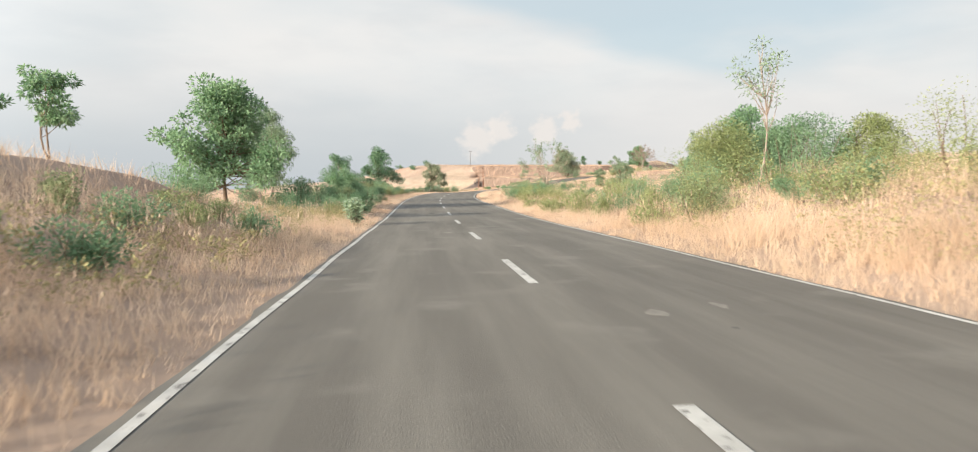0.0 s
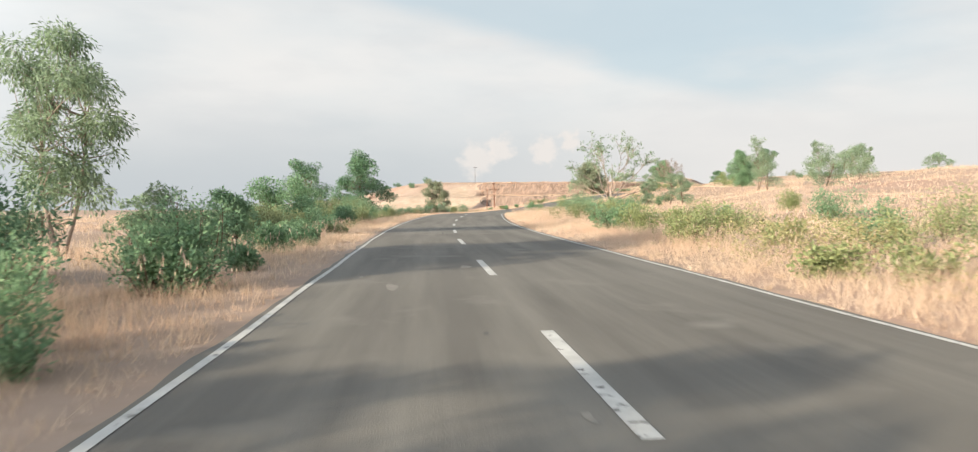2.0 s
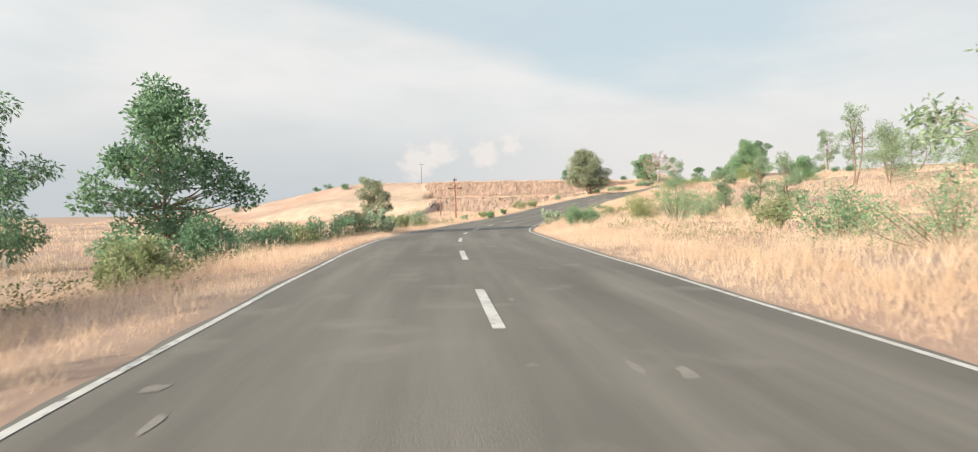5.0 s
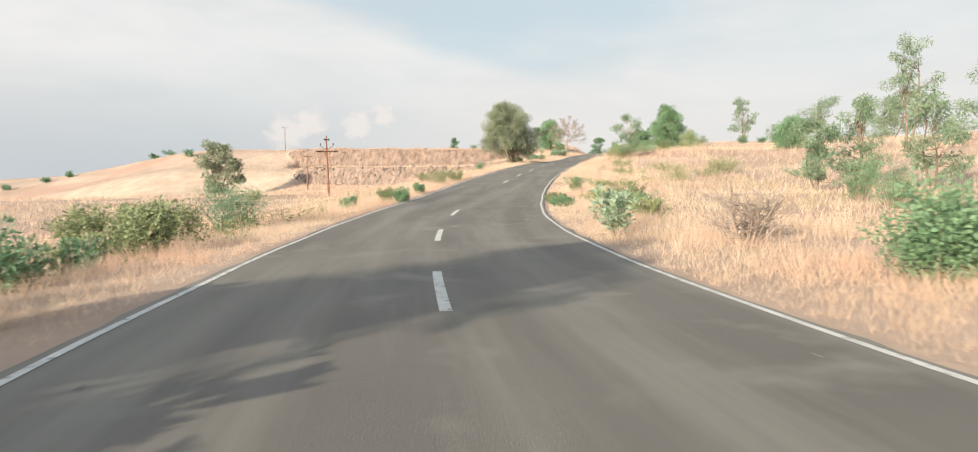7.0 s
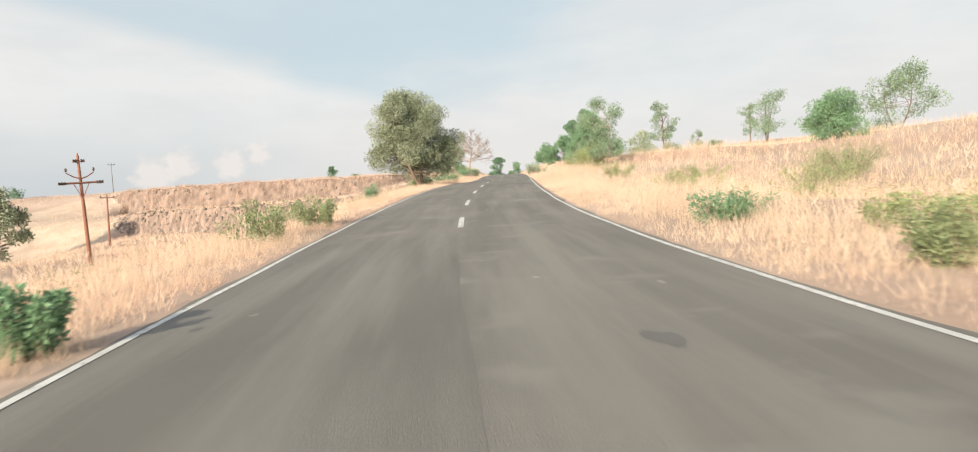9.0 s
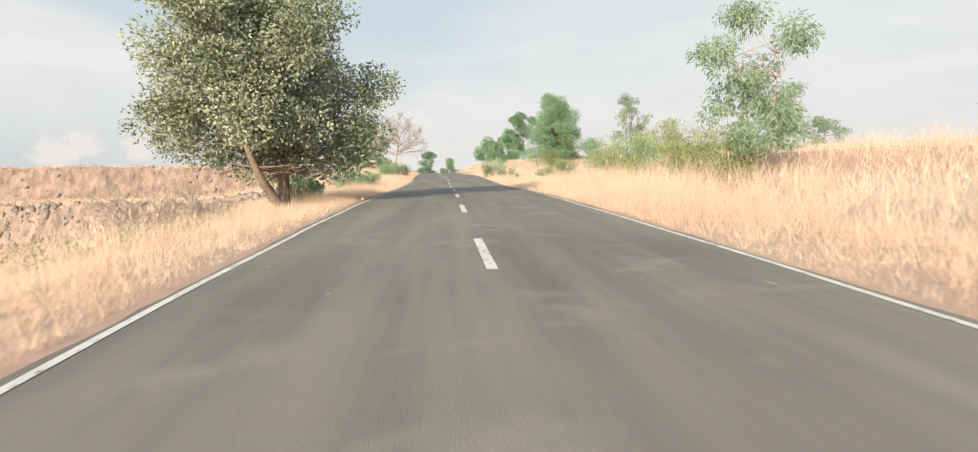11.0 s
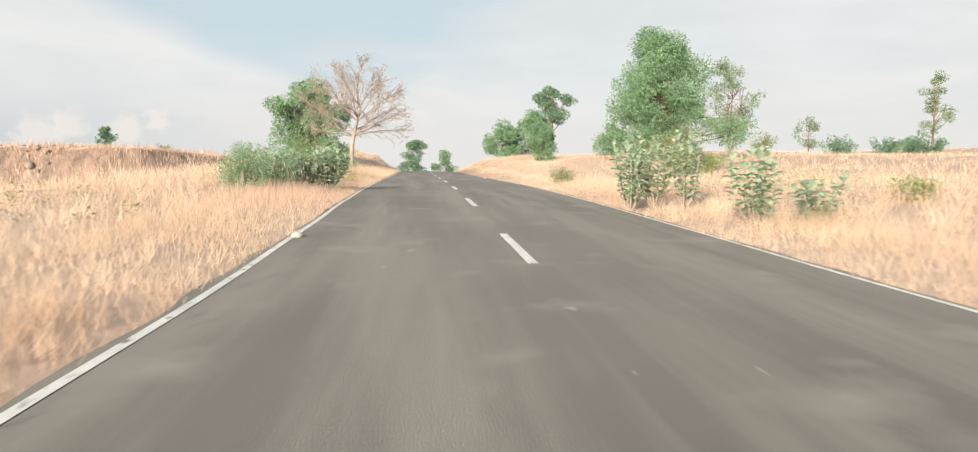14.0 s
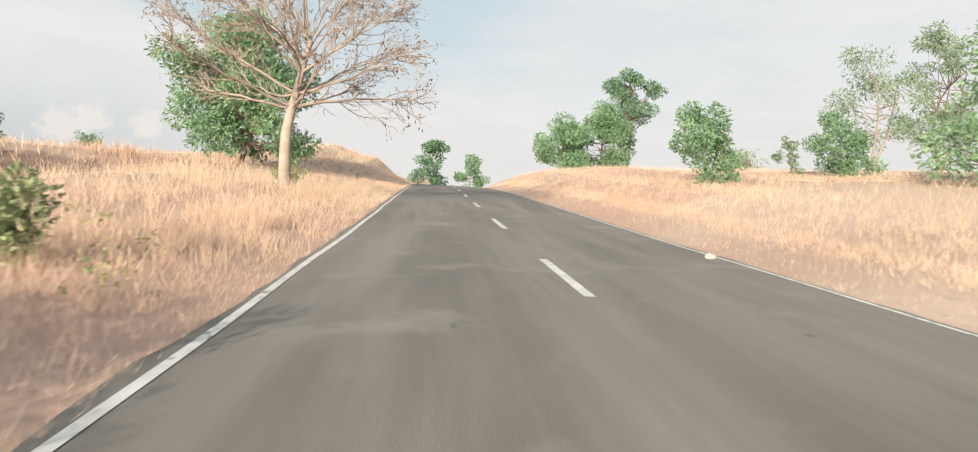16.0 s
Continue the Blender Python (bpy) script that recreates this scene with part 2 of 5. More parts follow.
# mesh helpers ----------------------------------------------------------------
def part(name, data, material, parent, label="", kind=""):
    """Links a bmesh, a mesh or (vertices, faces) as one mesh object under a parent, in the parent's own space."""
    if isinstance(data, bmesh.types.BMesh):
        me = bpy.data.meshes.new(name)
        data.to_mesh(me)
        data.free()
    elif isinstance(data, tuple):
        me = quick_mesh(name, *data)
    else:
        me = data
    if not me.materials:
        me.materials.append(material)
    ob = new(name, me)
    ob.parent = parent
    return tagged(ob, label, kind=kind)


def thing(name, place, label, category, group="", turn=0.0, kind=""):
    e = new(name)
    e.empty_display_size = 0.3
    e.location, e.rotation_euler = place, (0, 0, turn)
    return tagged(e, label, category, group, kind)


def quick_mesh(name, verts, faces, smooth=False):
    """A mesh from an (n, 3) array and an (m, k) array of corners."""
    me = bpy.data.meshes.new(name)
    verts, faces = np.asarray(verts, np.float32), np.asarray(faces, np.int32)
    me.vertices.add(len(verts))
    me.vertices.foreach_set("co", verts.ravel())
    k = faces.shape[1]
    me.loops.add(faces.size)
    me.loops.foreach_set("vertex_index", faces.ravel())
    me.polygons.add(len(faces))
    me.polygons.foreach_set("loop_start", np.arange(0, faces.size, k, dtype=np.int32))
    if smooth:
        me.polygons.foreach_set("use_smooth", np.ones(len(faces), bool))
    me.update(calc_edges=True)
    return me


def tubes(lines, sides=6):
    """Tapered tubes along polylines [(points, radii)]: (vertices, faces)."""
    V, F, n = [], [], 0
    ring = np.arange(sides) * 2 * np.pi / sides
    for pts, rad in lines:
        pts = np.asarray(pts, float)
        tang = np.gradient(pts, axis=0)
        tang /= np.linalg.norm(tang, axis=1)[:, None] + 1e-9
        ref = np.array([1.0, 0, 0]) if abs(tang[0][0]) < 0.8 else np.array([0, 1.0, 0])
        a = np.cross(tang, ref)
        a /= np.linalg.norm(a, axis=1)[:, None] + 1e-9
        b = np.cross(tang, a)
        r = np.asarray(rad, float)[:, None, None]
        v = pts[:, None, :] + r * (np.cos(ring)[None, :, None] * a[:, None, :] + np.sin(ring)[None, :, None] * b[:, None, :])
        V.append(v.reshape(-1, 3))
        k = len(pts)
        i, j = np.meshgrid(np.arange(k - 1), np.arange(sides), indexing="ij")
        j2 = (j + 1) % sides
        F.append(np.stack([i * sides + j, i * sides + j2, (i + 1) * sides + j2, (i + 1) * sides + j], -1).reshape(-1, 4) + n)
        n += k * sides
    return np.concatenate(V), np.concatenate(F)


def leaves(rng, centres, radii, count, length, width, droop=0.0, upright=0.0, squash=0.8):
    """Folded leaf blades (two triangles to a side of the midrib) scattered round clump centres: (vertices, faces)."""
    centres, radii = np.asarray(centres, float), np.asarray(radii, float)
    w = radii ** 2
    idx = rng.choice(len(centres), count, p=w / w.sum())
    d = rng.normal(size=(count, 3))
    d /= np.linalg.norm(d, axis=1)[:, None]
    rr = radii[idx] * rng.uniform(0.15, 1.0, count) ** 0.5
    off = d * rr[:, None]
    off[:, 2] *= squash
    base = centres[idx] + off
    ax = d * 0.8 + rng.normal(size=(count, 3)) * 0.55
    ax[:, 2] += upright - droop
    ax /= np.linalg.norm(ax, axis=1)[:, None]
    side = np.cross(ax, rng.normal(size=(count, 3)))
    side /= np.linalg.norm(side, axis=1)[:, None] + 1e-9
    nor = np.cross(side, ax)
    ln = length * rng.uniform(0.6, 1.25, count)[:, None]
    wd = width * rng.uniform(0.7, 1.2, count)[:, None]
    tip = base + ax * ln
    mid = base + ax * ln * 0.5
    up = nor * wd * 0.25
    v = np.stack([base, mid + side * wd * 0.5 + up, tip, mid - side * wd * 0.5 + up], 1).reshape(-1, 3)
    q = np.arange(count)[:, None] * 4
    f = np.concatenate([q + np.array([0, 1, 2]), q + np.array([0, 2, 3])])
    return v, f


def curved(rng, a, b, n=6, sag=0.12):
    """A wandering line from a to b that leaves a upwards."""
    a, b = np.asarray(a, float), np.asarray(b, float)
    t = np.linspace(0, 1, n)[:, None]
    L = np.linalg.norm(b - a)
    bow = np.array([0, 0, 1.0]) * sag * L
    wob = rng.normal(size=3) * 0.06 * L
    return a + (b - a) * t + np.sin(np.pi * t) * wob + (t * (1 - t)) * 2 * -bow


# the road's centre line, metres ------------------------------------------------
CENTRE = [
    (5.04, -39.72, 0.25), (3.38, -19.79, 0.09), (1.72, 0.14, -0.07), (0.25, 15.17, -0.31), (-1.19, 30.09, -0.60),
    (-2.60, 44.98, -0.70), (-3.93, 60.17, -0.81), (-4.72, 75.03, -0.89), (-4.80, 89.84, -0.92), (-4.42, 104.92, -1.06),
    (-3.05, 119.55, -1.35), (0.05, 134.41, -1.44), (4.66, 148.46, -1.22), (10.23, 162.61, -0.62), (16.40, 176.27, 0.14),
    (22.90, 189.53, 0.81), (29.63, 202.89, 1.34), (36.39, 216.31, 1.69), (43.17, 229.72, 2.23), (49.68, 243.26, 2.93),
    (56.21, 256.91, 3.48), (62.62, 270.46, 3.95), (69.05, 284.00, 4.45), (75.53, 297.52, 4.92), (88.46, 324.59, 5.40),
    (99.23, 347.16, 5.00), (112.15, 374.23, 3.80), (129.38, 410.33, 1.50),
]


def half_width(s):
    """From the centre to the middle of an edge line: the road is a little wider at both ends."""
    return np.interp(s, (0, 25, 45, 110, 150, 205, 225, 265, 285), (3.34, 3.3, 3.2, 3.11, 3.16, 3.16, 3.4, 3.48, 3.3))


def left_width(s):
    """The left half is a hand's width narrower where the verge has grown over it."""
    return half_width(s) - np.interp(s, (40, 62, 195, 225), (0.07, 0.03, 0.03, 0.08))


def dash_line(s):
    return float(np.interp(s, (50, 68, 110, 216, 232, 246, 262), (-0.26, -0.14, -0.06, -0.06, -0.17, -0.1, -0.06)))


def spline(points, step=0.5):
    p = np.array(points, float)
    u = np.concatenate([[0], np.cumsum(np.linalg.norm(np.diff(p[:, :2], axis=0), axis=1))])
    m = np.gradient(p, u, axis=0)
    q = np.arange(0, u[-1], step)
    j = np.clip(np.searchsorted(u, q, side="right") - 1, 0, len(u) - 2)
    h = (u[j + 1] - u[j])[:, None]
    t = ((q - u[j])[:, None]) / h
    out = (2 * t**3 - 3 * t**2 + 1) * p[j] + (t**3 - 2 * t**2 + t) * h * m[j] + (-2 * t**3 + 3 * t**2) * p[j + 1] + (t**3 - t**2) * h * m[j + 1]
    return out, q - 40.0


LINE, LS = spline(CENTRE)
TAN = np.gradient(LINE, axis=0)
TAN[:, 2] = 0
TAN /= np.linalg.norm(TAN, axis=1)[:, None]
RIGHT = np.stack([TAN[:, 1], -TAN[:, 0], np.zeros(len(TAN))], 1)
# smooth heights, so that the road has no kinks
_k = np.hanning(15) / np.hanning(15).sum()
LINE[:, 2] = np.convolve(np.pad(LINE[:, 2], 7, mode="edge"), _k, "valid")


def road_at(s, d=0.0, lift=0.0):
    """World place at s metres along the road, d metres right of its centre."""
    s = np.asarray(s, float)
    c = np.stack([np.interp(s, LS, LINE[:, k]) for k in range(3)], -1)
    r = np.stack([np.interp(s, LS, RIGHT[:, k]) for k in range(3)], -1)
    d = np.broadcast_to(np.asarray(d, float), s.shape)
    out = c + r * d[..., None]
    out[..., 2] += lift - 0.006 * np.abs(d)
    return out


def road_coords(x, y):
    """s, d and the road's height beside each place."""
    x, y = np.asarray(x, float).ravel(), np.asarray(y, float).ravel()
    s, d, z = np.empty(len(x)), np.empty(len(x)), np.empty(len(x))
    sub = slice(None, None, 2)
    lx, ly = LINE[sub, 0], LINE[sub, 1]
    for a in range(0, len(x), 4000):
        b = slice(a, a + 4000)
        i = np.argmin((x[b, None] - lx) ** 2 + (y[b, None] - ly) ** 2, axis=1) * 2
        ex, ey = x[b] - LINE[i, 0], y[b] - LINE[i, 1]
        along = ex * TAN[i, 0] + ey * TAN[i, 1]
        s[b] = LS[i] + np.clip(along, -60, 60)
        d[b] = ex * RIGHT[i, 0] + ey * RIGHT[i, 1]
        far = np.hypot(ex, ey) > np.abs(d[b]) + 3
        d[b] = np.where(far, np.sign(d[b]) * np.hypot(ex, ey), d[b])
        z[b] = np.interp(s[b], LS, LINE[:, 2])
    return s, d, z


# the lie of the land ------------------------------------------------------------
# height over the road at 5, 8, 13 and 22 m to the left, by distance along the road
LEFT = {-20: (0.0, 0.6, 1.4, 2.6), 5: (0.05, 0.8, 2.0, 2.6), 15: (0.05, 0.75, 2.4, 2.8), 22: (0.05, 0.5, 2.35, 2.8), 28: (0.02, 0.3, 1.9, 2.4), 32: (0.0, 0.1, 0.7, 1.2), 36: (0.0, 0.0, 0.2, 0.5), 40: (-0.1, -0.15, 0.0, 0.2), 60: (-0.15, -0.4, -0.5, -0.7),
        100: (-0.2, -0.6, -1.0, -1.5), 140: (-0.2, -0.6, -1.2, -2.0), 188: (-0.2, -0.8, -1.6, -2.8), 210: (-0.15, -0.4, -1.4, -2.4), 230: (-0.05, -0.1, -0.8, -1.2),
        250: (0.0, 0.1, 0.1, 0.5), 275: (0.05, 0.2, 0.4, 0.9), 300: (0.05, 0.3, 0.6, 1.0), 318: (0.1, 0.5, 0.9, 1.4), 332: (0.3, 1.6, 2.8, 3.2), 345: (0.5, 2.6, 3.8, 4.2), 370: (0.4, 1.6, 2.6, 3.0)}
# and at 5, 8, 13, 22, 40 and 70 m to the right
RIGHT_SIDE = {-20: (0.1, 0.9, 1.7, 2.2, 2.5, 3.0), 10: (0.15, 1.15, 2.0, 2.3, 2.4, 3.0), 25: (0.1, 0.8, 1.6, 1.8, 1.9, 2.5), 33: (0.05, 0.5, 1.0, 1.2, 1.5, 2.3), 44: (0.0, 0.15, 0.35, 0.6, 1.2, 2.0),
              80: (0.0, 0.1, 0.3, 0.7, 1.5, 2.5), 110: (0.0, 0.1, 0.2, 0.5, 2.0, 3.5), 140: (0.0, 0.1, 0.15, 0.5, 3.2, 5.0), 165: (0.0, -0.1, -0.4, -0.2, 2.2, 5.2),
              190: (0.0, -0.1, -0.3, 0.0, 1.8, 5.0), 207: (0.1, 0.7, 1.3, 1.5, 2.5, 5.0), 220: (0.05, 0.3, 0.6, 0.9, 2.0, 5.0), 250: (0.05, 0.25, 0.4, 0.9, 2.0, 3.5),
              275: (0.05, 0.2, 0.5, 1.2, 2.2, 3.6), 292: (0.2, 0.9, 1.6, 1.9, 2.6, 3.6), 325: (0.3, 1.6, 2.2, 2.6, 3.2, 4.0)}


def table(rows, steps, s, d):
    keys = sorted(rows)
    cols = [np.interp(s, keys, [rows[k][i] for k in keys]) for i in range(len(steps))]
    cols = [np.full(len(s), -0.05)] + cols
    steps = (3.8, *steps)
    out = cols[-1].copy()
    for i in range(len(steps) - 1):
        t = np.clip((d - steps[i]) / (steps[i + 1] - steps[i]), 0, 1)
        t = t * t * (3 - 2 * t)
        inside = (d >= steps[i]) & (d < steps[i + 1])
        out = np.where(inside, cols[i] + (cols[i + 1] - cols[i]) * t, out)
    return np.where(d < steps[0], -0.05, out)


def step(v):
    v = np.clip(v, 0, 1)
    return v * v * (3 - 2 * v)


def wavy(x, y, size, k=0.0):
    return (np.sin(x / size + 1.3 * np.sin(y / size * 0.7 + k) + k) + np.sin(y / size * 1.13 + 1.1 * np.sin(x / size * 0.8 - k) + 2 * k)) * 0.5


def terraces(x, y):
    """The cut hillside to the left: a lower face, a bench, an upper face and the plateau."""
    z = -1.2 - 1.6 * step((y - 60) / 110) - 3.0 * step((-2 - x) / 18) * step((y - 195) / 50)
    wob = wavy(x, y, 6.3, 0.5) * 1.3 + wavy(x, y, 2.3, 2.0) * 0.30
    front1 = np.interp(x, [-220, -70, -6, -3, 10, 24, 38, 50, 66], [330, 286, 272, 280, 256, 233, 238, 258, 276])
    width1 = np.interp(x, [-30, -6, -3], [34, 24, 3.0])
    front2 = np.interp(x, [-220, -90, -8, -5, 20, 45, 60, 80], [390, 330, 296, 307, 292, 287, 292, 306])
    width2 = np.interp(x, [-34, -8, -5], [46, 30, 3.2])
    z = z + (3.8 + 3.0 * step((-2 - x) / 18)) * step((y + wob - front1) / width1) + 5.0 * step((y + wob - front2) / width2)
    z = z + 2.0 * step((y - 310) / 80)
    z = z - step((y - 200) / 80) * 9.0 * step((-26 - x) / 62) - 10 * step((-70 - x) / 150) - 45 * step((-150 - x) / 700)
    return z


def height(x, y):
    x, y = np.asarray(x, float), np.asarray(y, float)
    shape = x.shape
    x, y = x.ravel(), y.ravel()
    s, d, z = road_coords(x, y)
    lf = z + table(LEFT, (5, 8, 13, 22), s, -d)
    far_l = terraces(x, y)
    t = step((-d - np.interp(s, (30, 60), (26, 10))) / 16)
    lf = lf * (1 - t) + far_l * t
    rt = z + table(RIGHT_SIDE, (5, 8, 13, 22, 40, 70), s, d)
    rt = rt + 0.8 * step((d - 70) / 50) - 30 * step((d - 170) / 700)
    out = np.where(d < 0, lf, rt)
    out = out - 0.25 * step((2.9 - np.abs(d)) / 0.5)      # the bed under the tarmac
    away = np.clip((np.abs(d) - 4.2) / 6, 0, 1)
    out = out + away * (wavy(x, y, 2.3) * 0.10 + wavy(x, y, 7.1, 1.0) * 0.16)
    out = out - 26 * step((y - 420) / 500) - 12 * step((-60 - y) / 500)
    return out.reshape(shape)


def ground_z(x, y):
    return float(height(np.array([x]), np.array([y]))[0])


def axis(stretches, far):
    """Steps along one axis: (from, to, step) for each stretch, then ever wider steps out to far."""
    core = np.concatenate([np.arange(lo, hi - w / 2, w) for lo, hi, w in stretches] + [[stretches[-1][1]]])
    tail, w, edge = [], stretches[0][2], 0.0
    while edge < far:
        w *= 1.22
        edge += w
        tail.append(edge)
    tail = np.array(tail)
    return np.concatenate([core[0] - tail[::-1], core, core[-1] + tail])


def build_ground():
    xs = axis(((-70, -14, 0.85), (-14, 68, 0.5), (68, 115, 0.85)), 4200)
    ys = axis(((-14, 226, 0.85), (226, 316, 0.45), (316, 345, 0.85)), 4200)
    X, Y = np.meshgrid(xs, ys)
    Z = height(X, Y)
    n, k = X.shape
    V = np.stack([X, Y, Z], -1).reshape(-1, 3)
    i, j = np.meshgrid(np.arange(n - 1), np.arange(k - 1), indexing="ij")
    F = np.stack([i * k + j, i * k + j + 1, (i + 1) * k + j + 1, (i + 1) * k + j], -1).reshape(-1, 4)
    me = quick_mesh("ground", V, F, True)
    me.materials.append(M_LAND)
    # bare rock where the land stands steep, pale stubble in the field under the cut
    steep = np.hypot(np.gradient(Z, ys, axis=0), np.gradient(Z, xs, axis=1)).ravel()
    near = step((V[:, 0] + 85) / 10) * step((72 - V[:, 0]) / 6) * step((345 - V[:, 1]) / 10)
    rock = step((steep - 0.35) / 0.6) * near
    edge = wavy(V[:, 0], V[:, 1], 9.0, 0.7) * 5
    stubble = step((V[:, 0] + edge + 80) / 6) * step((-7 - V[:, 0] - edge) / 6) * step((V[:, 1] + edge - 244) / 6) * step((324 - V[:, 1] + edge) / 6)
    for name, weight in (("rock", rock), ("stubble", stubble)):
        me.attributes.new(name, "FLOAT", "POINT").data.foreach_set("value", weight.astype(np.float32))
    ob = new("ground", me)
    tagged(ob, "dry tan hillside ground with cut rocky terraces", "ground", kind="structure")


build_ground()


def lay_uv(me, sd):
    """Metres along and across the road, for the streaks of its surface."""
    idx = np.empty(len(me.loops), np.int32)
    me.loops.foreach_get("vertex_index", idx)
    me.uv_layers.new(name="UVMap").data.foreach_set("uv", np.asarray(sd, np.float32)[idx].ravel())


def ribbon(s, d0, d1, lift, cols=2, jitter=None):
    s = np.asarray(s, float)
    rows = []
    for t in np.linspace(0, 1, cols):
        d = d0 + (d1 - d0) * t
        if jitter is not None and t in (0.0, 1.0):
            d = d + jitter[0 if t == 0.0 else 1]
        rows.append(road_at(s, d, lift))
    V = np.stack(rows, 1).reshape(-1, 3)
    i, j = np.meshgrid(np.arange(len(s) - 1), np.arange(cols - 1), indexing="ij")
    F = np.stack([i * cols + j, i * cols + j + 1, (i + 1) * cols + j + 1, (i + 1) * cols + j], -1).reshape(-1, 4)
    return V, F


def build_road():
    rng = np.random.default_rng(5)
    s = np.arange(-39, 438, 0.5)
    # a ragged edge where the surface crumbles into the verge
    jl = -0.05 * np.abs(np.convolve(rng.normal(size=len(s)), np.ones(3) / 2, "same"))
    jr = 0.05 * np.abs(np.convolve(rng.normal(size=len(s)), np.ones(3) / 2, "same"))
    V, F = ribbon(s, -left_width(s) - 0.09, half_width(s) + 0.10, 0.0, 9, (jl, jr))
    # sides that go down into the verge
    n = len(s)
    left, right = V[0::9].copy(), V[8::9].copy()
    low_l, low_r = left - (0.05, 0, 0.12), right - (-0.05, 0, 0.12)
    base = len(V)
    V = np.concatenate([V, left, low_l, right, low_r])
    i = base + np.arange(n - 1)
    F = np.concatenate([F, np.stack([i + n, i, i + 1, i + n + 1], -1), np.stack([i + 2 * n, i + 3 * n, i + 3 * n + 1, i + 2 * n + 1], -1)])
    me = quick_mesh("road", V, F, True)
    across = np.linspace(-3.3, 3.3, 9)
    lay_uv(me, np.concatenate([np.stack([np.repeat(s, 9), np.tile(across, n)], 1)] + [np.stack([s, np.full(n, e)], 1) for e in (-3.3, -3.4, 3.3, 3.4)]))
    me.materials.append(M_ASPHALT)
    road = new("road", me)
    tagged(road, "worn grey two-lane asphalt road with ragged edges", "road", kind="structure")
    # edge lines and dashes
    q = np.arange(-38, 430, 0.5)
    for side in (-1, 1):
        wob = 0.012 * np.sin(q * 0.9 + side)
        mid = half_width(q) if side > 0 else -left_width(q)
        V, F = ribbon(q, mid - 0.042, mid + 0.042, 0.005, 2, (wob, wob))
        part("edge_line", (V, F), M_LINE, road, "worn white edge line")
    for a in DASHES:
        V, F = ribbon(np.linspace(a - 0.1, a + 3.05, 7), dash_line(a) - 0.065, dash_line(a) + 0.065, 0.005)
        part("centre_dash", (V, F), M_LINE, road)
    # scuffs of pale dust, dark stains and a tyre mark
    spots = [(52.5, 1.9 + 1.5, 0.45, 0.16, M_DUST), (56.0, 2.6, 0.3, 0.1, M_DUST), (20.5, -0.9, 0.4, 0.2, M_DUST), (22.5, -0.8, 0.25, 0.1, M_DUST), (44.5, -0.6, 0.5, 0.22, M_DUST), (41.5, -1.9, 0.6, 0.15, M_DUST),
             (6.8, 0.6, 0.35, 0.16, M_DUST), (7.2, 1.4, 0.3, 0.1, M_DUST), (151.0, 1.3, 0.5, 0.2, M_TAR), (134.5, 2.4, 0.5, 0.14, M_DUST), (203.0, 2.6, 0.7, 0.16, M_DUST), (204.5, 2.0, 0.7, 0.14, M_DUST), (59.2, -0.72, 1.9, 0.05, M_TAR), (58.6, -0.58, 1.4, 0.04, M_TAR), (266.0, -2.2, 0.4, 0.08, M_DUST)]
    for _ in range(26):
        spots.append((rng.uniform(62, 84), rng.uniform(-2.8, 2.9), rng.uniform(0.12, 0.5), rng.uniform(0.05, 0.16), M_DUST))
    for _ in range(150):
        k = rng.uniform()
        spots.append((rng.uniform(0, 330), rng.uniform(-3, 3), rng.uniform(0.04, 0.22), rng.uniform(0.03, 0.10), M_DUST if k < 0.7 else M_TAR))
    for s0, d0, a, b, m in spots:
        ang = np.linspace(0, 2 * np.pi, 15)[:-1]
        a, b = a * 0.55, b * 0.6
        r = 1 + 0.35 * np.convolve(np.tile(rng.normal(size=14), 3), np.ones(2) / 2, "same")[14:28]
        V = road_at(np.concatenate([[s0], s0 + np.cos(ang) * a * r]), np.concatenate([[d0], d0 + np.sin(ang) * b * r]), 0.004)
        F = np.array([(0, 1 + i, 1 + (i + 1) % 14) for i in range(14)])[:, ::-1]
        part("dust_patch" if m is M_DUST else "tar_stain", (V, F), m, road)
    # the newer, darker strip laid without centre dashes
    V, F = ribbon(np.arange(141, 161, 0.5), -half_width(150) + 0.12, -0.1, 0.0014, 5, (0.02 * np.sin(np.arange(40) * 0.9), 0.015 * np.sin(np.arange(40) * 0.7)))
    patch = part("asphalt_patch", (V, F), M_PATCH, road)
    lay_uv(patch.data, np.stack([np.repeat(np.arange(141, 161, 0.5), 5), np.tile(np.linspace(-3.0, -0.1, 5), 40)], 1))
    return road


DASHES = [-8.0, 0.8, 9.2, 17.5, 26.3, 34.7, 43.0, 51.8, 59.7, 68.2, 77.1, 85.7, 94.3, 102.5, 110.8, 119.3, 127.5, 136.4, 162.4, 171.0, 179.8, 188.6, 197.5, 205.6, 214.1, 223.3, 232.2, 242.0, 251.0, 259.8, 268.7, 277.0, 285.6, 294.4, 303.2, 312.0, 321.0, 330.0, 339.0, 348.0]
build_road()


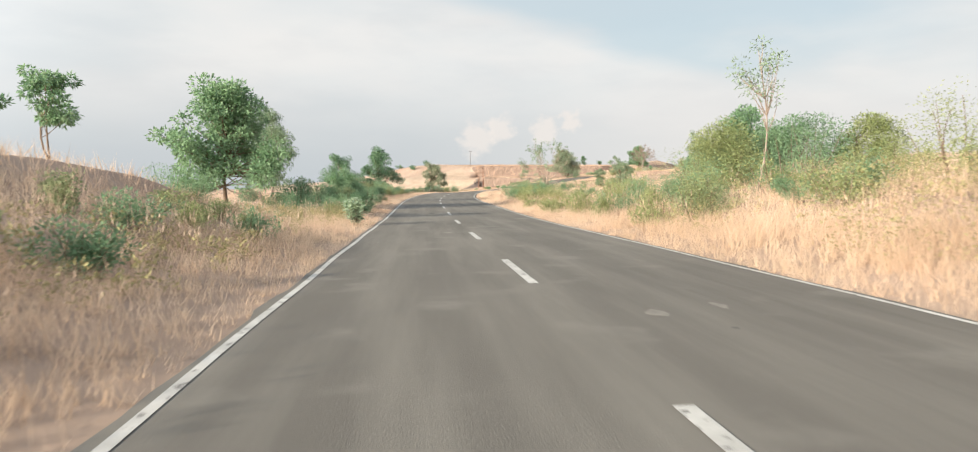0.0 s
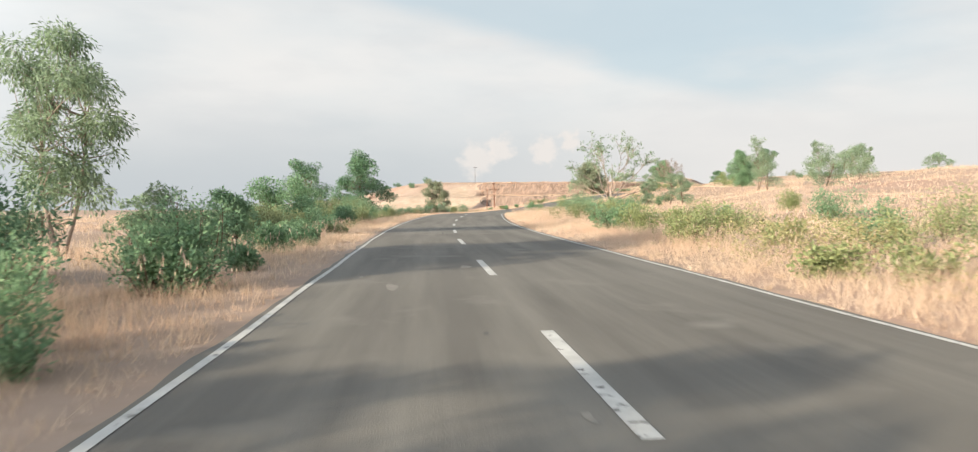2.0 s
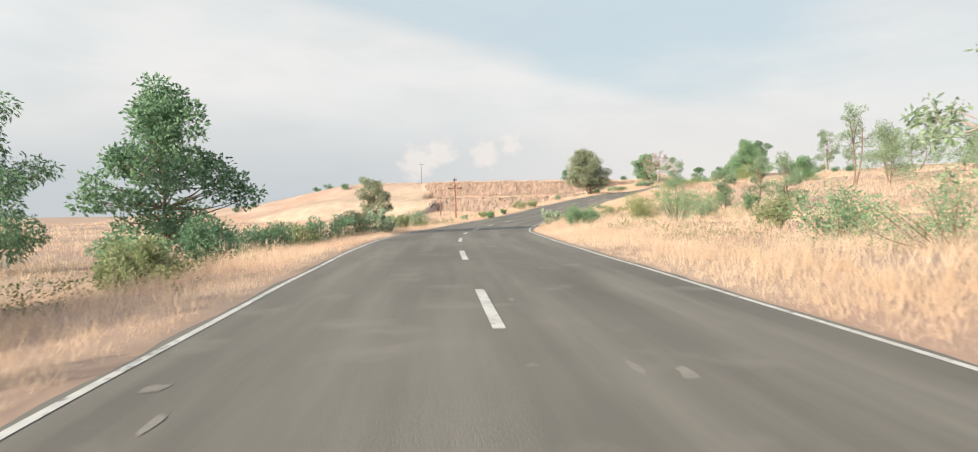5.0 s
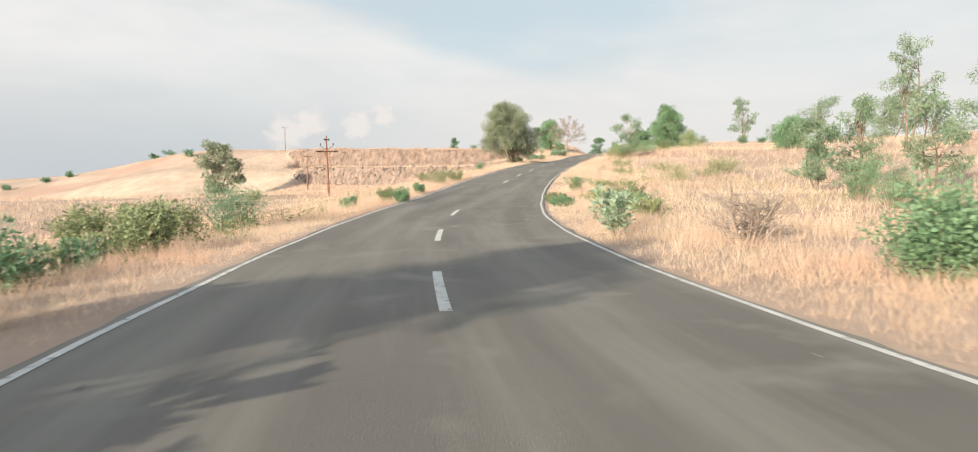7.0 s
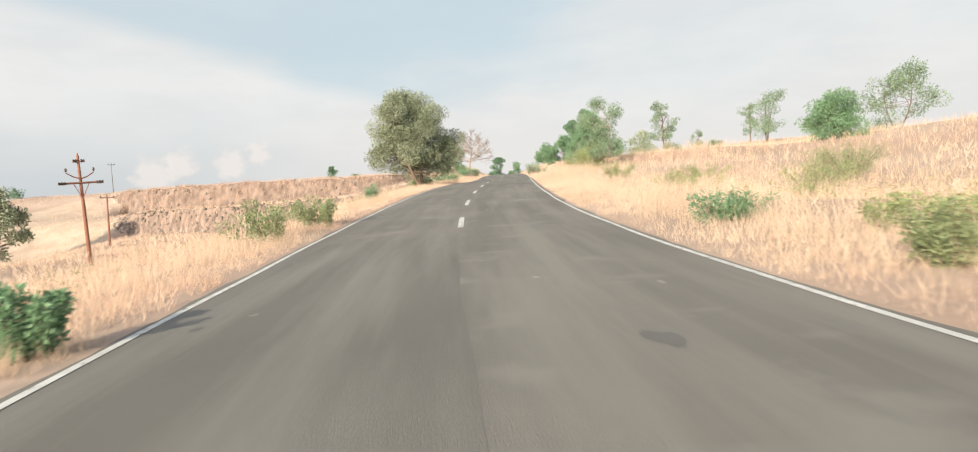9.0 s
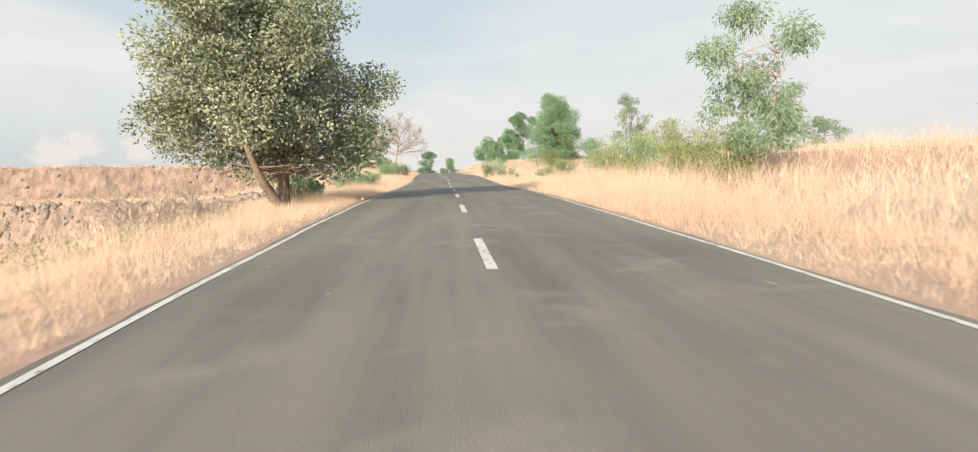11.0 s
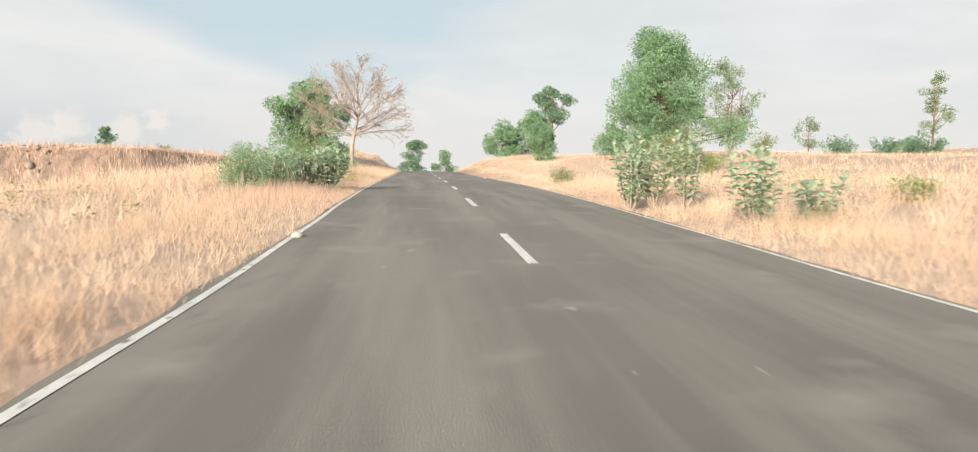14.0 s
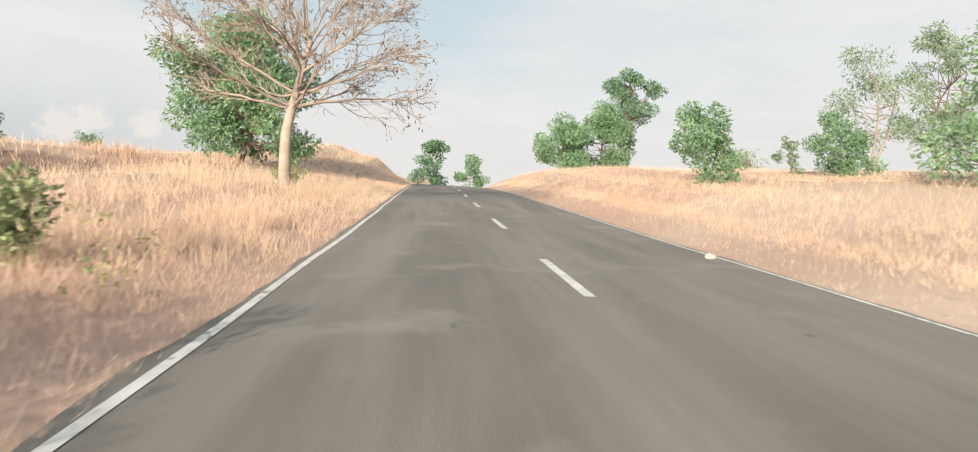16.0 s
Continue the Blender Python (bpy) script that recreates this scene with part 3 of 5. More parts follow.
# grass ---------------------------------------------------------------------------
def blades(rng, x, y, tall, wide, lean=0.35, bent=True):
    """Thin blades at the places given, bent at half height or straight: (vertices, faces)."""
    n = len(x)
    z = height(x, y) - 0.03
    a = rng.uniform(0, 2 * np.pi, n)
    h = tall * rng.uniform(0.5, 1.3, n)
    w = wide * rng.uniform(0.6, 1.3, n)
    dx, dy = np.cos(a) * w / 2, np.sin(a) * w / 2
    tilt = rng.normal(0, lean, (n, 2)) * h[:, None]
    b0 = np.stack([x - dy, y + dx, z], 1)
    b1 = np.stack([x + dy, y - dx, z], 1)
    tp = np.stack([x + tilt[:, 0], y + tilt[:, 1], z + h], 1)
    q = np.arange(n)[:, None]
    if not bent:
        return np.stack([b0, b1, tp], 1).reshape(-1, 3), q * 3 + np.array([0, 1, 2])
    m0 = np.stack([x - dy * 0.8 + tilt[:, 0] * 0.3, y + dx * 0.8 + tilt[:, 1] * 0.3, z + h * 0.62], 1)
    m1 = np.stack([x + dy * 0.8 + tilt[:, 0] * 0.3, y - dx * 0.8 + tilt[:, 1] * 0.3, z + h * 0.62], 1)
    v = np.stack([b0, b1, m1, m0, tp], 1).reshape(-1, 3)
    q = q * 5
    return v, np.concatenate([q + np.array([0, 1, 2]), q + np.array([0, 2, 3]), q + np.array([3, 2, 4])])


def patchy(x, y, size, k):
    return 0.5 + 0.5 * wavy(x, y, size, k)


def strewn(rng, n, s0, s1, d0, d1, side):
    tuft = rng.integers(0, max(n // (9 if d1 < 12 else 3), 1), n)
    s, d = rng.uniform(s0, s1, n)[tuft] + rng.normal(0, 0.07, n), rng.uniform(d0, d1, n)[tuft] + rng.normal(0, 0.07, n)
    d = np.where(d < d0, 2 * d0 - d, d)
    p = road_at(s, d * side)
    return p[:, 0], p[:, 1], s, d


# how tall the grass stands along each side, by metres along the road
TALL = {-1: ((0, 30, 60, 128, 140, 150, 185, 215, 265, 285, 330), (1.1, 1.0, 0.85, 0.9, 1.25, 1.0, 1.0, 1.2, 1.15, 1.0, 0.8)),
        1: ((0, 26, 44, 120, 150, 190, 198, 208, 225, 270, 285, 330), (1.45, 1.3, 0.85, 0.8, 1.0, 1.2, 1.6, 1.6, 1.1, 0.9, 0.7, 0.6))}
# (count, near, far, height, width, bent): the verge, the bank behind it, the open land
SWATHES = ((310000, 3.42, 6.2, 0.40, 0.0078, False), (125000, 5.6, 10.0, 0.52, 0.010, False), (80000, 9.5, 18.0, 0.52, 0.018, False), (90000, 17.0, 40.0, 0.5, 0.028, False), (55000, 38.0, 90.0, 0.45, 0.06, False))


def build_grass():
    rng = np.random.default_rng(11)
    for side in (-1, 1):
        for count, d0, d1, tall, wide, bent in SWATHES:
            x, y, s, d = strewn(rng, count, -4, 346, d0, d1, side)
            cover = patchy(x, y, 0.8, 0.4) * patchy(x, y, 4.0, 1.9) * 1.3 + 0.5
            # a bare sandy shoulder toward the crest
            bare = (side > 0) * step((s - 262) / 12) * step((5.6 - d) / 0.8)
            keep = rng.uniform(size=count) < cover * (1 - 0.85 * bare)
            x, y, s, d = x[keep], y[keep], s[keep], d[keep]
            grow = 0.55 + 0.8 * patchy(x, y, 2.3, 0.9) * patchy(x, y, 0.55, 2.9)
            grow = grow * np.clip(0.5 + (d - 3.5) * 0.5, 0.5, 1.15) * np.interp(s, *TALL[side])
            v, f = blades(rng, x, y, tall * grow, wide, 0.38, bent)
            me = quick_mesh("dry_grass", v, f)
            me.materials.append(M_GRASS)
            tagged(new("dry_grass", me), "tall straw-coloured dry grass along the road verge", "grass", kind="stuff")


def build_weeds():
    """Low green weeds that stand through the dry grass in drifts: (from, to, near, far, side, count, height)."""
    rng = np.random.default_rng(21)
    for s0, s1, d0, d1, side, count, tall, mat in ((-8, 36, 4.6, 10.0, -1, 9000, 0.45, M_YELLOWWEED), (-4, 50, 4.8, 13.0, 1, 24000, 0.75, M_YELLOWWEED), (45, 112, 6.0, 13.0, 1, 9000, 0.5, M_WEED), (50, 140, 5.0, 9.0, -1, 8000, 0.45, M_WEED),
                                                   (134, 185, 7.5, 20.0, 1, 5000, 0.5, M_YELLOWWEED), (140, 200, 6.0, 14.0, -1, 4000, 0.4, M_WEED), (198, 260, 5.5, 14.0, 1, 4000, 0.6, M_YELLOWWEED), (215, 262, 6.0, 16.0, -1, 3000, 0.4, M_WEED), (262, 276, 4.2, 9.0, -1, 4000, 0.5, M_YELLOWWEED), (274, 286, 4.4, 8.5, -1, 9000, 0.75, M_YELLOWWEED), (273, 284, 4.6, 8.0, -1, 5000, 0.8, M_WEED)):
        x, y, s, d = strewn(rng, count, s0, s1, d0, d1, side)
        keep = patchy(x, y, 1.3, s0 * 0.1) * patchy(x, y, 3.7, 2.2) > rng.uniform(0.18, 0.5, count)
        x, y = x[keep], y[keep]
        z = height(x, y) + rng.uniform(0.05, 1.0, len(x)) ** 1.3 * tall
        v, f = leaves(rng, np.stack([x, y, z], 1), np.full(len(x), 0.10), len(x) * 4, 0.085, 0.032, 0.0, 0.5)
        me = quick_mesh("weeds", v, f)
        me.materials.append(mat)
        tagged(new("weeds", me), "green and yellowing weeds among dry grass", "weeds", kind="stuff")


M_YELLOWWEED = surface("yellowing_weeds", (0.25, 0.23, 0.11), (0.46, 0.40, 0.22), 0.6, 3.0, 0.8, 0.0, island=0.3, through_light=0.3)


def build_hill_grass():
    """Coarser tussocks over the cut hillside and its plateau."""
    rng = np.random.default_rng(31)
    n = 90000
    x, y = rng.uniform(-85, 72, n), rng.uniform(196, 352, n)
    s, d, _ = road_coords(x, y)
    stubble = (x > -72) & (x < -10) & (y > 246) & (y < 322)
    keep = (d < -24) & (rng.uniform(size=n) < (0.2 + 0.9 * patchy(x, y, 5.0, 0.3)) * np.where(stubble, 0.25, 1.0))
    x, y = x[keep], y[keep]
    v, f = blades(rng, x, y, 0.5 * (0.5 + 0.8 * patchy(x, y, 3.0, 1.1)), 0.07, 0.35, False)
    me = quick_mesh("dry_grass", v, f)
    me.materials.append(M_HILLGRASS)
    tagged(new("dry_grass", me), "dry straw-coloured grass over the cut hillside", "grass", kind="stuff")
    # thick along the crest and down the upper face
    n = 34000
    x = rng.uniform(-6, 72, n)
    y = np.interp(x, [-90, -4, 20, 45, 60, 80], [338, 307, 292, 287, 292, 306]) + rng.uniform(-2.4, 5.0, n)
    s, d, _ = road_coords(x, y)
    keep = (d < -12) & (rng.uniform(size=n) < 0.15 + 1.2 * patchy(x, y, 1.3, 0.8) * patchy(x, y, 5.0, 1.8))
    x, y = x[keep], y[keep]
    v, f = blades(rng, x, y, 0.55 * (0.5 + 0.8 * patchy(x, y, 1.0, 1.1)), 0.05, 0.35, False)
    me = quick_mesh("dry_grass", v, f)
    me.materials.append(M_HILLGRASS)
    tagged(new("dry_grass", me), "dry straw-coloured grass hanging over the cut face", "grass", kind="stuff")


def build_rubble():
    """Broken rock lying along the foot and face of the lower cut."""
    rng = np.random.default_rng(41)
    ico = bmesh.new()
    bmesh.ops.create_icosphere(ico, subdivisions=1, radius=1.0)
    base = np.array([v.co[:] for v in ico.verts])
    tri = np.array([[v.index for v in f.verts] for f in ico.faces])
    ico.free()
    V, F = [], []
    for k in range(2400):
        x = rng.uniform(-6, 40)
        upper = rng.uniform() < 0.12
        if upper:
            y = np.interp(x, [-4, 20, 45, 60], [307, 292, 287, 292])
        else:
            y = np.interp(x, [-4, 10, 24, 38, 50, 66], [282, 256, 233, 238, 258, 276])
        y = y + rng.normal(0.9, 1.3)
        size = 0.05 + 0.30 * rng.uniform() ** 3
        rock = base * (1 + rng.normal(0, 0.22, (len(base), 1))) * size * rng.uniform(0.6, 1.2, 3)
        if road_coords([x], [y])[1][0] > -12:
            continue
        V.append(rock + np.array([x, y, ground_z(x, y) + size * 0.25]))
        F.append(tri + len(F) * len(base))
    me = quick_mesh("rubble", np.concatenate(V), np.concatenate(F))
    me.materials.append(M_LOOSE)
    tagged(new("rubble", me), "broken brown rock along the cut face", "rocks", kind="stuff")


M_SEED = surface("seed_heads", (0.44, 0.32, 0.25), (0.66, 0.52, 0.42), 0.5, 3.0, 0.85, 0.0, island=0.25, through_light=0.4)


def build_stalks():
    """Tall thin stalks with reddish seed heads, standing in drifts over the grass."""
    rng = np.random.default_rng(51)
    for side in (-1, 1):
        n = 20000
        x, y, s, d = strewn(rng, n, 0, 340, 3.9, 9.0, side)
        keep = patchy(x, y, 1.7, 0.2) * patchy(x, y, 6.0, 1.2) > rng.uniform(0.1, 0.55, n)
        x, y, s = x[keep], y[keep], s[keep]
        n = len(x)
        h = rng.uniform(0.4, 0.85, n) * np.interp(s, *TALL[side])
        z = height(x, y)
        lean = rng.normal(0, 0.16, (n, 2)) * h[:, None]
        top = np.stack([x + lean[:, 0], y + lean[:, 1], z + h], 1)
        root = np.stack([x, y, z], 1)
        a = rng.uniform(0, 6.3, n)
        w = np.stack([np.cos(a), np.sin(a), 0 * a], 1)
        neck = root + (top - root) * 0.82
        v = np.stack([root - w * 0.002, root + w * 0.002, neck, neck + w * 0.010 + (top - neck) * 0.35, top, neck - w * 0.010 + (top - neck) * 0.35], 1).reshape(-1, 3)
        q = np.arange(n)[:, None] * 6
        f = np.concatenate([q + np.array([0, 1, 2]), q + np.array([2, 3, 4]), q + np.array([2, 4, 5])])
        me = quick_mesh("seed_stalks", v, f)
        me.materials.append(M_SEED)
        tagged(new("seed_stalks", me), "tall reddish seed stalks over the dry verge grass", "grass", kind="stuff")


build_grass()
build_stalks()
build_weeds()
build_hill_grass()
build_rubble()


# trees and shrubs ---------------------------------------------------------------------
ROUND = ((0, 0.55), (0.2, 0.92), (0.45, 1.0), (0.75, 0.78), (1, 0.25))
CONE = ((0, 0.72), (0.15, 1.0), (0.4, 0.88), (0.7, 0.55), (1, 0.12))
OPEN = ((0, 0.55), (0.3, 0.8), (0.6, 1.0), (0.85, 0.85), (1, 0.4))
TIER = ((0, 0.80), (0.08, 1.0), (0.42, 0.95), (0.6, 0.62), (0.8, 0.45), (1, 0.12))
SPIRE = ((0, 0.9), (0.12, 1.0), (0.42, 0.95), (0.62, 0.72), (0.84, 0.40), (1, 0.12))


def crown_points(rng, n, w, h, base, profile, lobes=5):
    """Clump centres of an uneven crown: boughs set out by the profile, each a loose ball of clumps, with gaps between them; base metres over the ground."""
    fr, rad = [p[0] for p in profile], [p[1] for p in profile]
    boughs = max(lobes, n // 7)
    ph = rng.uniform(0, 2 * np.pi)
    heart = []
    for k in range(boughs):
        f = (k + rng.uniform(0.2, 0.8)) / boughs
        a = ph + k * 2.39996 + rng.uniform(-0.5, 0.5)
        r = float(np.interp(f, fr, rad)) * rng.uniform(0.55, 1.12) * (0.35 if k % 4 == 3 else 0.82)
        heart.append((math.cos(a) * r * w * 0.45, math.sin(a) * r * w * 0.45, base + h * (0.06 + 0.82 * f), rng.uniform(0.75, 1.3) * (1.1 - 0.45 * f)))
    out = []
    size = 0.5 * (w * w * h) ** (1 / 3) / boughs ** (1 / 3) * 0.85
    for k in range(n):
        x, y, z, g = heart[k % boughs]
        u = rng.normal(size=3)
        u /= np.linalg.norm(u)
        r = size * g * rng.uniform(0.3, 1.0) ** 0.5
        out.append((x + u[0] * r, y + u[1] * r, max(z + u[2] * r * 0.85, base + 0.02 * h)))
    return np.array(out)


def make_tree(x, y, tall, wide, clear=0.25, material=None, bark=None, size=0.16, slim=0.5, count=2600, clumps=40, clump=0.12, droop=0.0, name="tree",
              label="leafy green roadside tree", group="", seed=0, lobes=5, trunks=1, lean=0.0, squash=0.75, dig=0.05, profile=ROUND, shift=0.0, thick=1.0):
    rng = np.random.default_rng(seed + int(abs(x) * 31 + abs(y) * 17))
    z = ground_z(x, y) - dig
    e = thing(name, (x, y, z), label, name.replace("_", " "), group)
    crown_h = tall * (1 - clear)
    pts = crown_points(rng, clumps, wide, crown_h, tall * clear, profile, lobes)
    pts[:, 0] += shift * (pts[:, 2] / tall)
    lines, limbs = [], []
    r0 = max(0.03, tall * 0.017) * thick / trunks ** 0.5
    tops = []
    for k in range(trunks):
        a = rng.uniform(0, 2 * np.pi)
        spread = 0.0 if trunks == 1 else wide * 0.18
        top = np.array([math.cos(a) * spread + lean * tall + shift * 0.2, math.sin(a) * spread, tall * (clear + 0.6 * (1 - clear))])
        line = curved(rng, (math.cos(a) * spread * 0.1, math.sin(a) * spread * 0.1, 0), top, 9, 0.0)
        rad = r0 * (1 - 0.75 * np.linspace(0, 1, 9))
        rad[0] *= 1.35
        lines.append((line, rad))
        tops.append(line)
    for c in pts:
        line = tops[rng.integers(trunks)]
        i = int(np.clip(np.searchsorted(line[:, 2], c[2] * rng.uniform(0.5, 0.85)), 2, 8))
        r = r0 * 0.30 / thick ** 0.5
        limbs.append((curved(rng, line[i], c, 6, 0.08), r * (1 - 0.8 * np.linspace(0, 1, 6))))
    for line in lines:
        part("trunk", tubes([line], 8), bark or M_BARK, e)
    for line in limbs[::len(limbs) // 16 + 1]:
        part("limb", tubes([line], 5), bark or M_BARK, e)
    part("branchwork", tubes([q for i, q in enumerate(limbs) if i % (len(limbs) // 16 + 1)] or limbs[:1], 4), bark or M_BARK, e, kind="stuff")
    rad = wide * clump * rng.uniform(0.6, 1.3, len(pts))
    part("crown", leaves(rng, pts, rad, int(count * LEAFY), size * 0.92, size * 0.92 * slim, droop, 0.0, squash), material or M_MIDLEAF, e)
    return e


LEAFY = 1.8


def make_shrub(x, y, tall, wide, material=None, size=0.13, slim=0.5, count=1500, name="shrub", label="green roadside shrub in dry grass", group="", seed=0, stems=12, upright=0.3, droop=0.0, clump=0.2, bark=None):
    rng = np.random.default_rng(seed + int(abs(x) * 29 + abs(y) * 13))
    z = ground_z(x, y) - 0.05
    e = thing(name, (x, y, z), label, name.replace("_", " "), group)
    pts, lines = [], []
    for k in range(stems):
        a, r = rng.uniform(0, 2 * np.pi), rng.uniform(0.0, 0.5) ** 0.7
        tip = np.array([math.cos(a) * r * wide * 0.8, math.sin(a) * r * wide * 0.8, tall * rng.uniform(0.55, 1.0) * (1 - 0.6 * r * r)])
        foot = tip * np.array([0.25, 0.25, 0])
        line = curved(rng, foot, tip, 6, 0.08)
        lines.append((line, 0.012 * tall ** 0.5 * (1.3 - np.linspace(0, 1, 6))))
        for f in (2, 3, 4, 5):
            pts.append(line[f])
    pts = np.array(pts)
    rad = np.full(len(pts), min(wide, tall * 1.4) * clump) * rng.uniform(0.6, 1.2, len(pts))
    pts[:, 2] = np.maximum(pts[:, 2], rad * 0.7)
    for line in lines[:7]:
        part("stem", tubes([line], 4), bark or M_BARK, e)
    if lines[7:]:
        part("branchwork", tubes(lines[7:], 4), bark or M_BARK, e, kind="stuff")
    part("foliage", leaves(rng, pts, rad, int(count * 1.4), size * 0.95, size * 0.95 * slim, droop, upright), material or M_MIDLEAF, e)
    return e


def waxy_leaf(ln, wd):
    """One broad leaf with a raised midrib line, along +x."""
    V, F = [], []
    for t, w in ((0, 0.2), (0.2, 0.85), (0.5, 1.0), (0.8, 0.7), (1, 0.06)):
        z = 0.06 * t - 0.11 * t * t
        V += [(ln * t, -wd * w / 2, z + 0.02 * w), (ln * t, 0, z), (ln * t, wd * w / 2, z + 0.02 * w)]
    for q in range(4):
        for c in (0, 1):
            F.append((3 * q + c, 3 * q + c + 1, 3 * q + c + 4, 3 * q + c + 3))
    me = quick_mesh("leaf", np.array(V), np.array(F), True)
    me.materials.append(M_CALO)
    return me


WAXY = [waxy_leaf(0.17, 0.10), waxy_leaf(0.21, 0.12), waxy_leaf(0.13, 0.085)]


def make_milkweed(x, y, tall, wide, stems=8, seed=0, big=1.25, label="pale waxy-leaved milkweed bush in dry grass"):
    """Upright stems with opposite pairs of broad pale leaves."""
    rng = np.random.default_rng(seed + int(abs(x) * 23 + abs(y) * 7))
    e = thing("milkweed_bush", (x, y, ground_z(x, y) - 0.05), label, "bush", "milkweed bushes")
    for k in range(stems):
        a, r = rng.uniform(0, 2 * np.pi), rng.uniform(0.1, 0.5)
        tip = np.array([math.cos(a) * r * wide, math.sin(a) * r * wide, tall * rng.uniform(0.65, 1.0)])
        line = curved(rng, tip * np.array([0.15, 0.15, 0]), tip, 12, 0.06)
        part("stem", tubes([(line, 0.016 * (1.25 - np.linspace(0, 1, 12)))], 5), M_PALE, e)
        for i in range(3, 12):
            turn = i * 1.57 + rng.uniform(-0.4, 0.4)
            for o in (0, math.pi):
                ob = part("leaf", WAXY[2 if i == 11 else rng.integers(2)], M_CALO, e)
                ob.location = line[i]
                ob.scale = (big, big, big)
                ob.rotation_euler = (rng.uniform(-0.3, 0.3), -rng.uniform(0.1, 0.8) - (0.5 if i > 9 else 0), turn + o)
    return e


def make_bare_tree(x, y, tall, wide, clear=0.35, seed=0, leafy=0, bark=None, label="bare pale-barked tree with fine spreading twigs", main=13, low=0.35, spread=5, tuft=None, forks=(3, 4, 5, 6, 7, 7, 8), twigs=(1, 2, 3, 3, 4, 4, 5, 5), stout=1.0):
    """A leafless tree: long limbs fan out from the trunk's head to a dome, with branches and twigs along them."""
    rng = np.random.default_rng(seed)
    bark = bark or M_PALE
    e = thing("bare_tree", (x, y, ground_z(x, y) - 0.05), label, "tree")
    r0 = tall * 0.020
    head = tall * clear
    trunk = curved(rng, (0, 0, 0), (0.015 * tall, 0, head), 8, 0)
    part("trunk", tubes([(trunk, r0 * np.linspace(1.25, 0.85, 8))], 9), bark, e)
    fine, tips = [], []

    def reach(u):
        return 1.0 / math.sqrt((u[0] ** 2 + u[1] ** 2) / (wide / 2) ** 2 + u[2] ** 2 / (tall - head) ** 2)

    leader = curved(rng, trunk[-1], trunk[-1] + np.array([0.03 * tall, 0.02 * tall, (tall - head) * 0.62]), 8, 0)
    leader[1:-1] += rng.normal(size=(6, 3)) * 0.006 * tall
    part("leader", tubes([(leader, r0 * np.linspace(0.85, 0.15, 8))], 8), bark, e)
    for k in range(main):
        a = k * 2.39996 + rng.uniform(-0.25, 0.25)
        rise = (k + 0.5) / main
        lift = low + (1.38 - low) * rise ** 1.1
        u = np.array([math.cos(a) * math.cos(lift), math.sin(a) * math.cos(lift), math.sin(lift)])
        n = 9
        start = leader[int(rise * spread)] if k else trunk[-1]
        tip = trunk[-1] + u * reach(u) * rng.uniform(0.9, 1.0)
        L = np.linalg.norm(tip - start)
        line = curved(rng, start, tip, n, 0.05)
        line[1:-1] += np.cumsum(rng.normal(size=(n - 2, 3)) * 0.009 * L, axis=0)
        part("limb", tubes([(line, r0 * stout * (0.38 - 0.16 * rise) * np.linspace(1, 0.14, n))], 6), bark, e)
        tips.append(line[-1])
        for f in forks:
            for _ in range(2):
                w = (line[f] - line[f - 1]) / np.linalg.norm(line[f] - line[f - 1]) + rng.normal(size=3) * 0.45
                w[2] += 0.12
                w /= np.linalg.norm(w)
                ln = L * (1 - f / n) * rng.uniform(0.4, 0.75) + 0.08 * L
                br = curved(rng, line[f], line[f] + w * ln, 6, 0.08)
                fine.append((br, r0 * 0.115 * stout * np.linspace(1, 0.35, 6)))
                tips.append(br[-1])
                for g in twigs:
                    v = w + rng.normal(size=3) * 0.55
                    v /= np.linalg.norm(v)
                    tw = curved(rng, br[g], br[g] + v * L * rng.uniform(0.06, 0.16), 4, 0.06)
                    fine.append((tw, r0 * 0.055 * np.linspace(1, 0.55, 4)))
                    tips.append(tw[-1])
    part("branchwork", tubes(fine, 4), bark, e, kind="stuff")
    if leafy:
        far = np.array(tips) - trunk[-1]
        tips = [q for q, v in zip(tips, far) if np.linalg.norm(v) > 0.72 * reach(v / np.linalg.norm(v))]
        part("foliage", leaves(rng, np.array(tips), np.full(len(tips), 0.15), leafy, 0.17, 0.06, 0.5), tuft or M_BROWNLEAF, e, "few small leaves at the twig ends")
    return e


def make_dead_shrub(x, y, tall, wide, seed=0):
    rng = np.random.default_rng(seed)
    e = thing("dead_shrub", (x, y, ground_z(x, y) - 0.05), "leafless brown tangle of a dead shrub in dry grass", "shrub")
    lines = []
    for k in range(26):
        a, r = rng.uniform(0, 2 * np.pi), rng.uniform(0.2, 0.5)
        tip = np.array([math.cos(a) * r * wide, math.sin(a) * r * wide, tall * rng.uniform(0.5, 1.0)])
        ln = curved(rng, tip * np.array([0.2, 0.2, 0]), tip, 7, 0.12)
        lines.append((ln, 0.018 * np.linspace(1.2, 0.4, 7)))
        for f in (2, 3, 4, 5):
            for _ in range(2):
                w = rng.normal(size=3) * 0.28 * tall
                w[2] = abs(w[2]) * 0.8
                lines.append((curved(rng, ln[f], ln[f] + w, 4, 0.1), 0.008 * np.linspace(1.2, 0.4, 4)))
    for line in lines[::9]:
        part("branch", tubes([line], 5), M_PALE, e)
    part("branchwork", tubes([q for i, q in enumerate(lines) if i % 9], 4), M_PALE, e, kind="stuff")
    return e


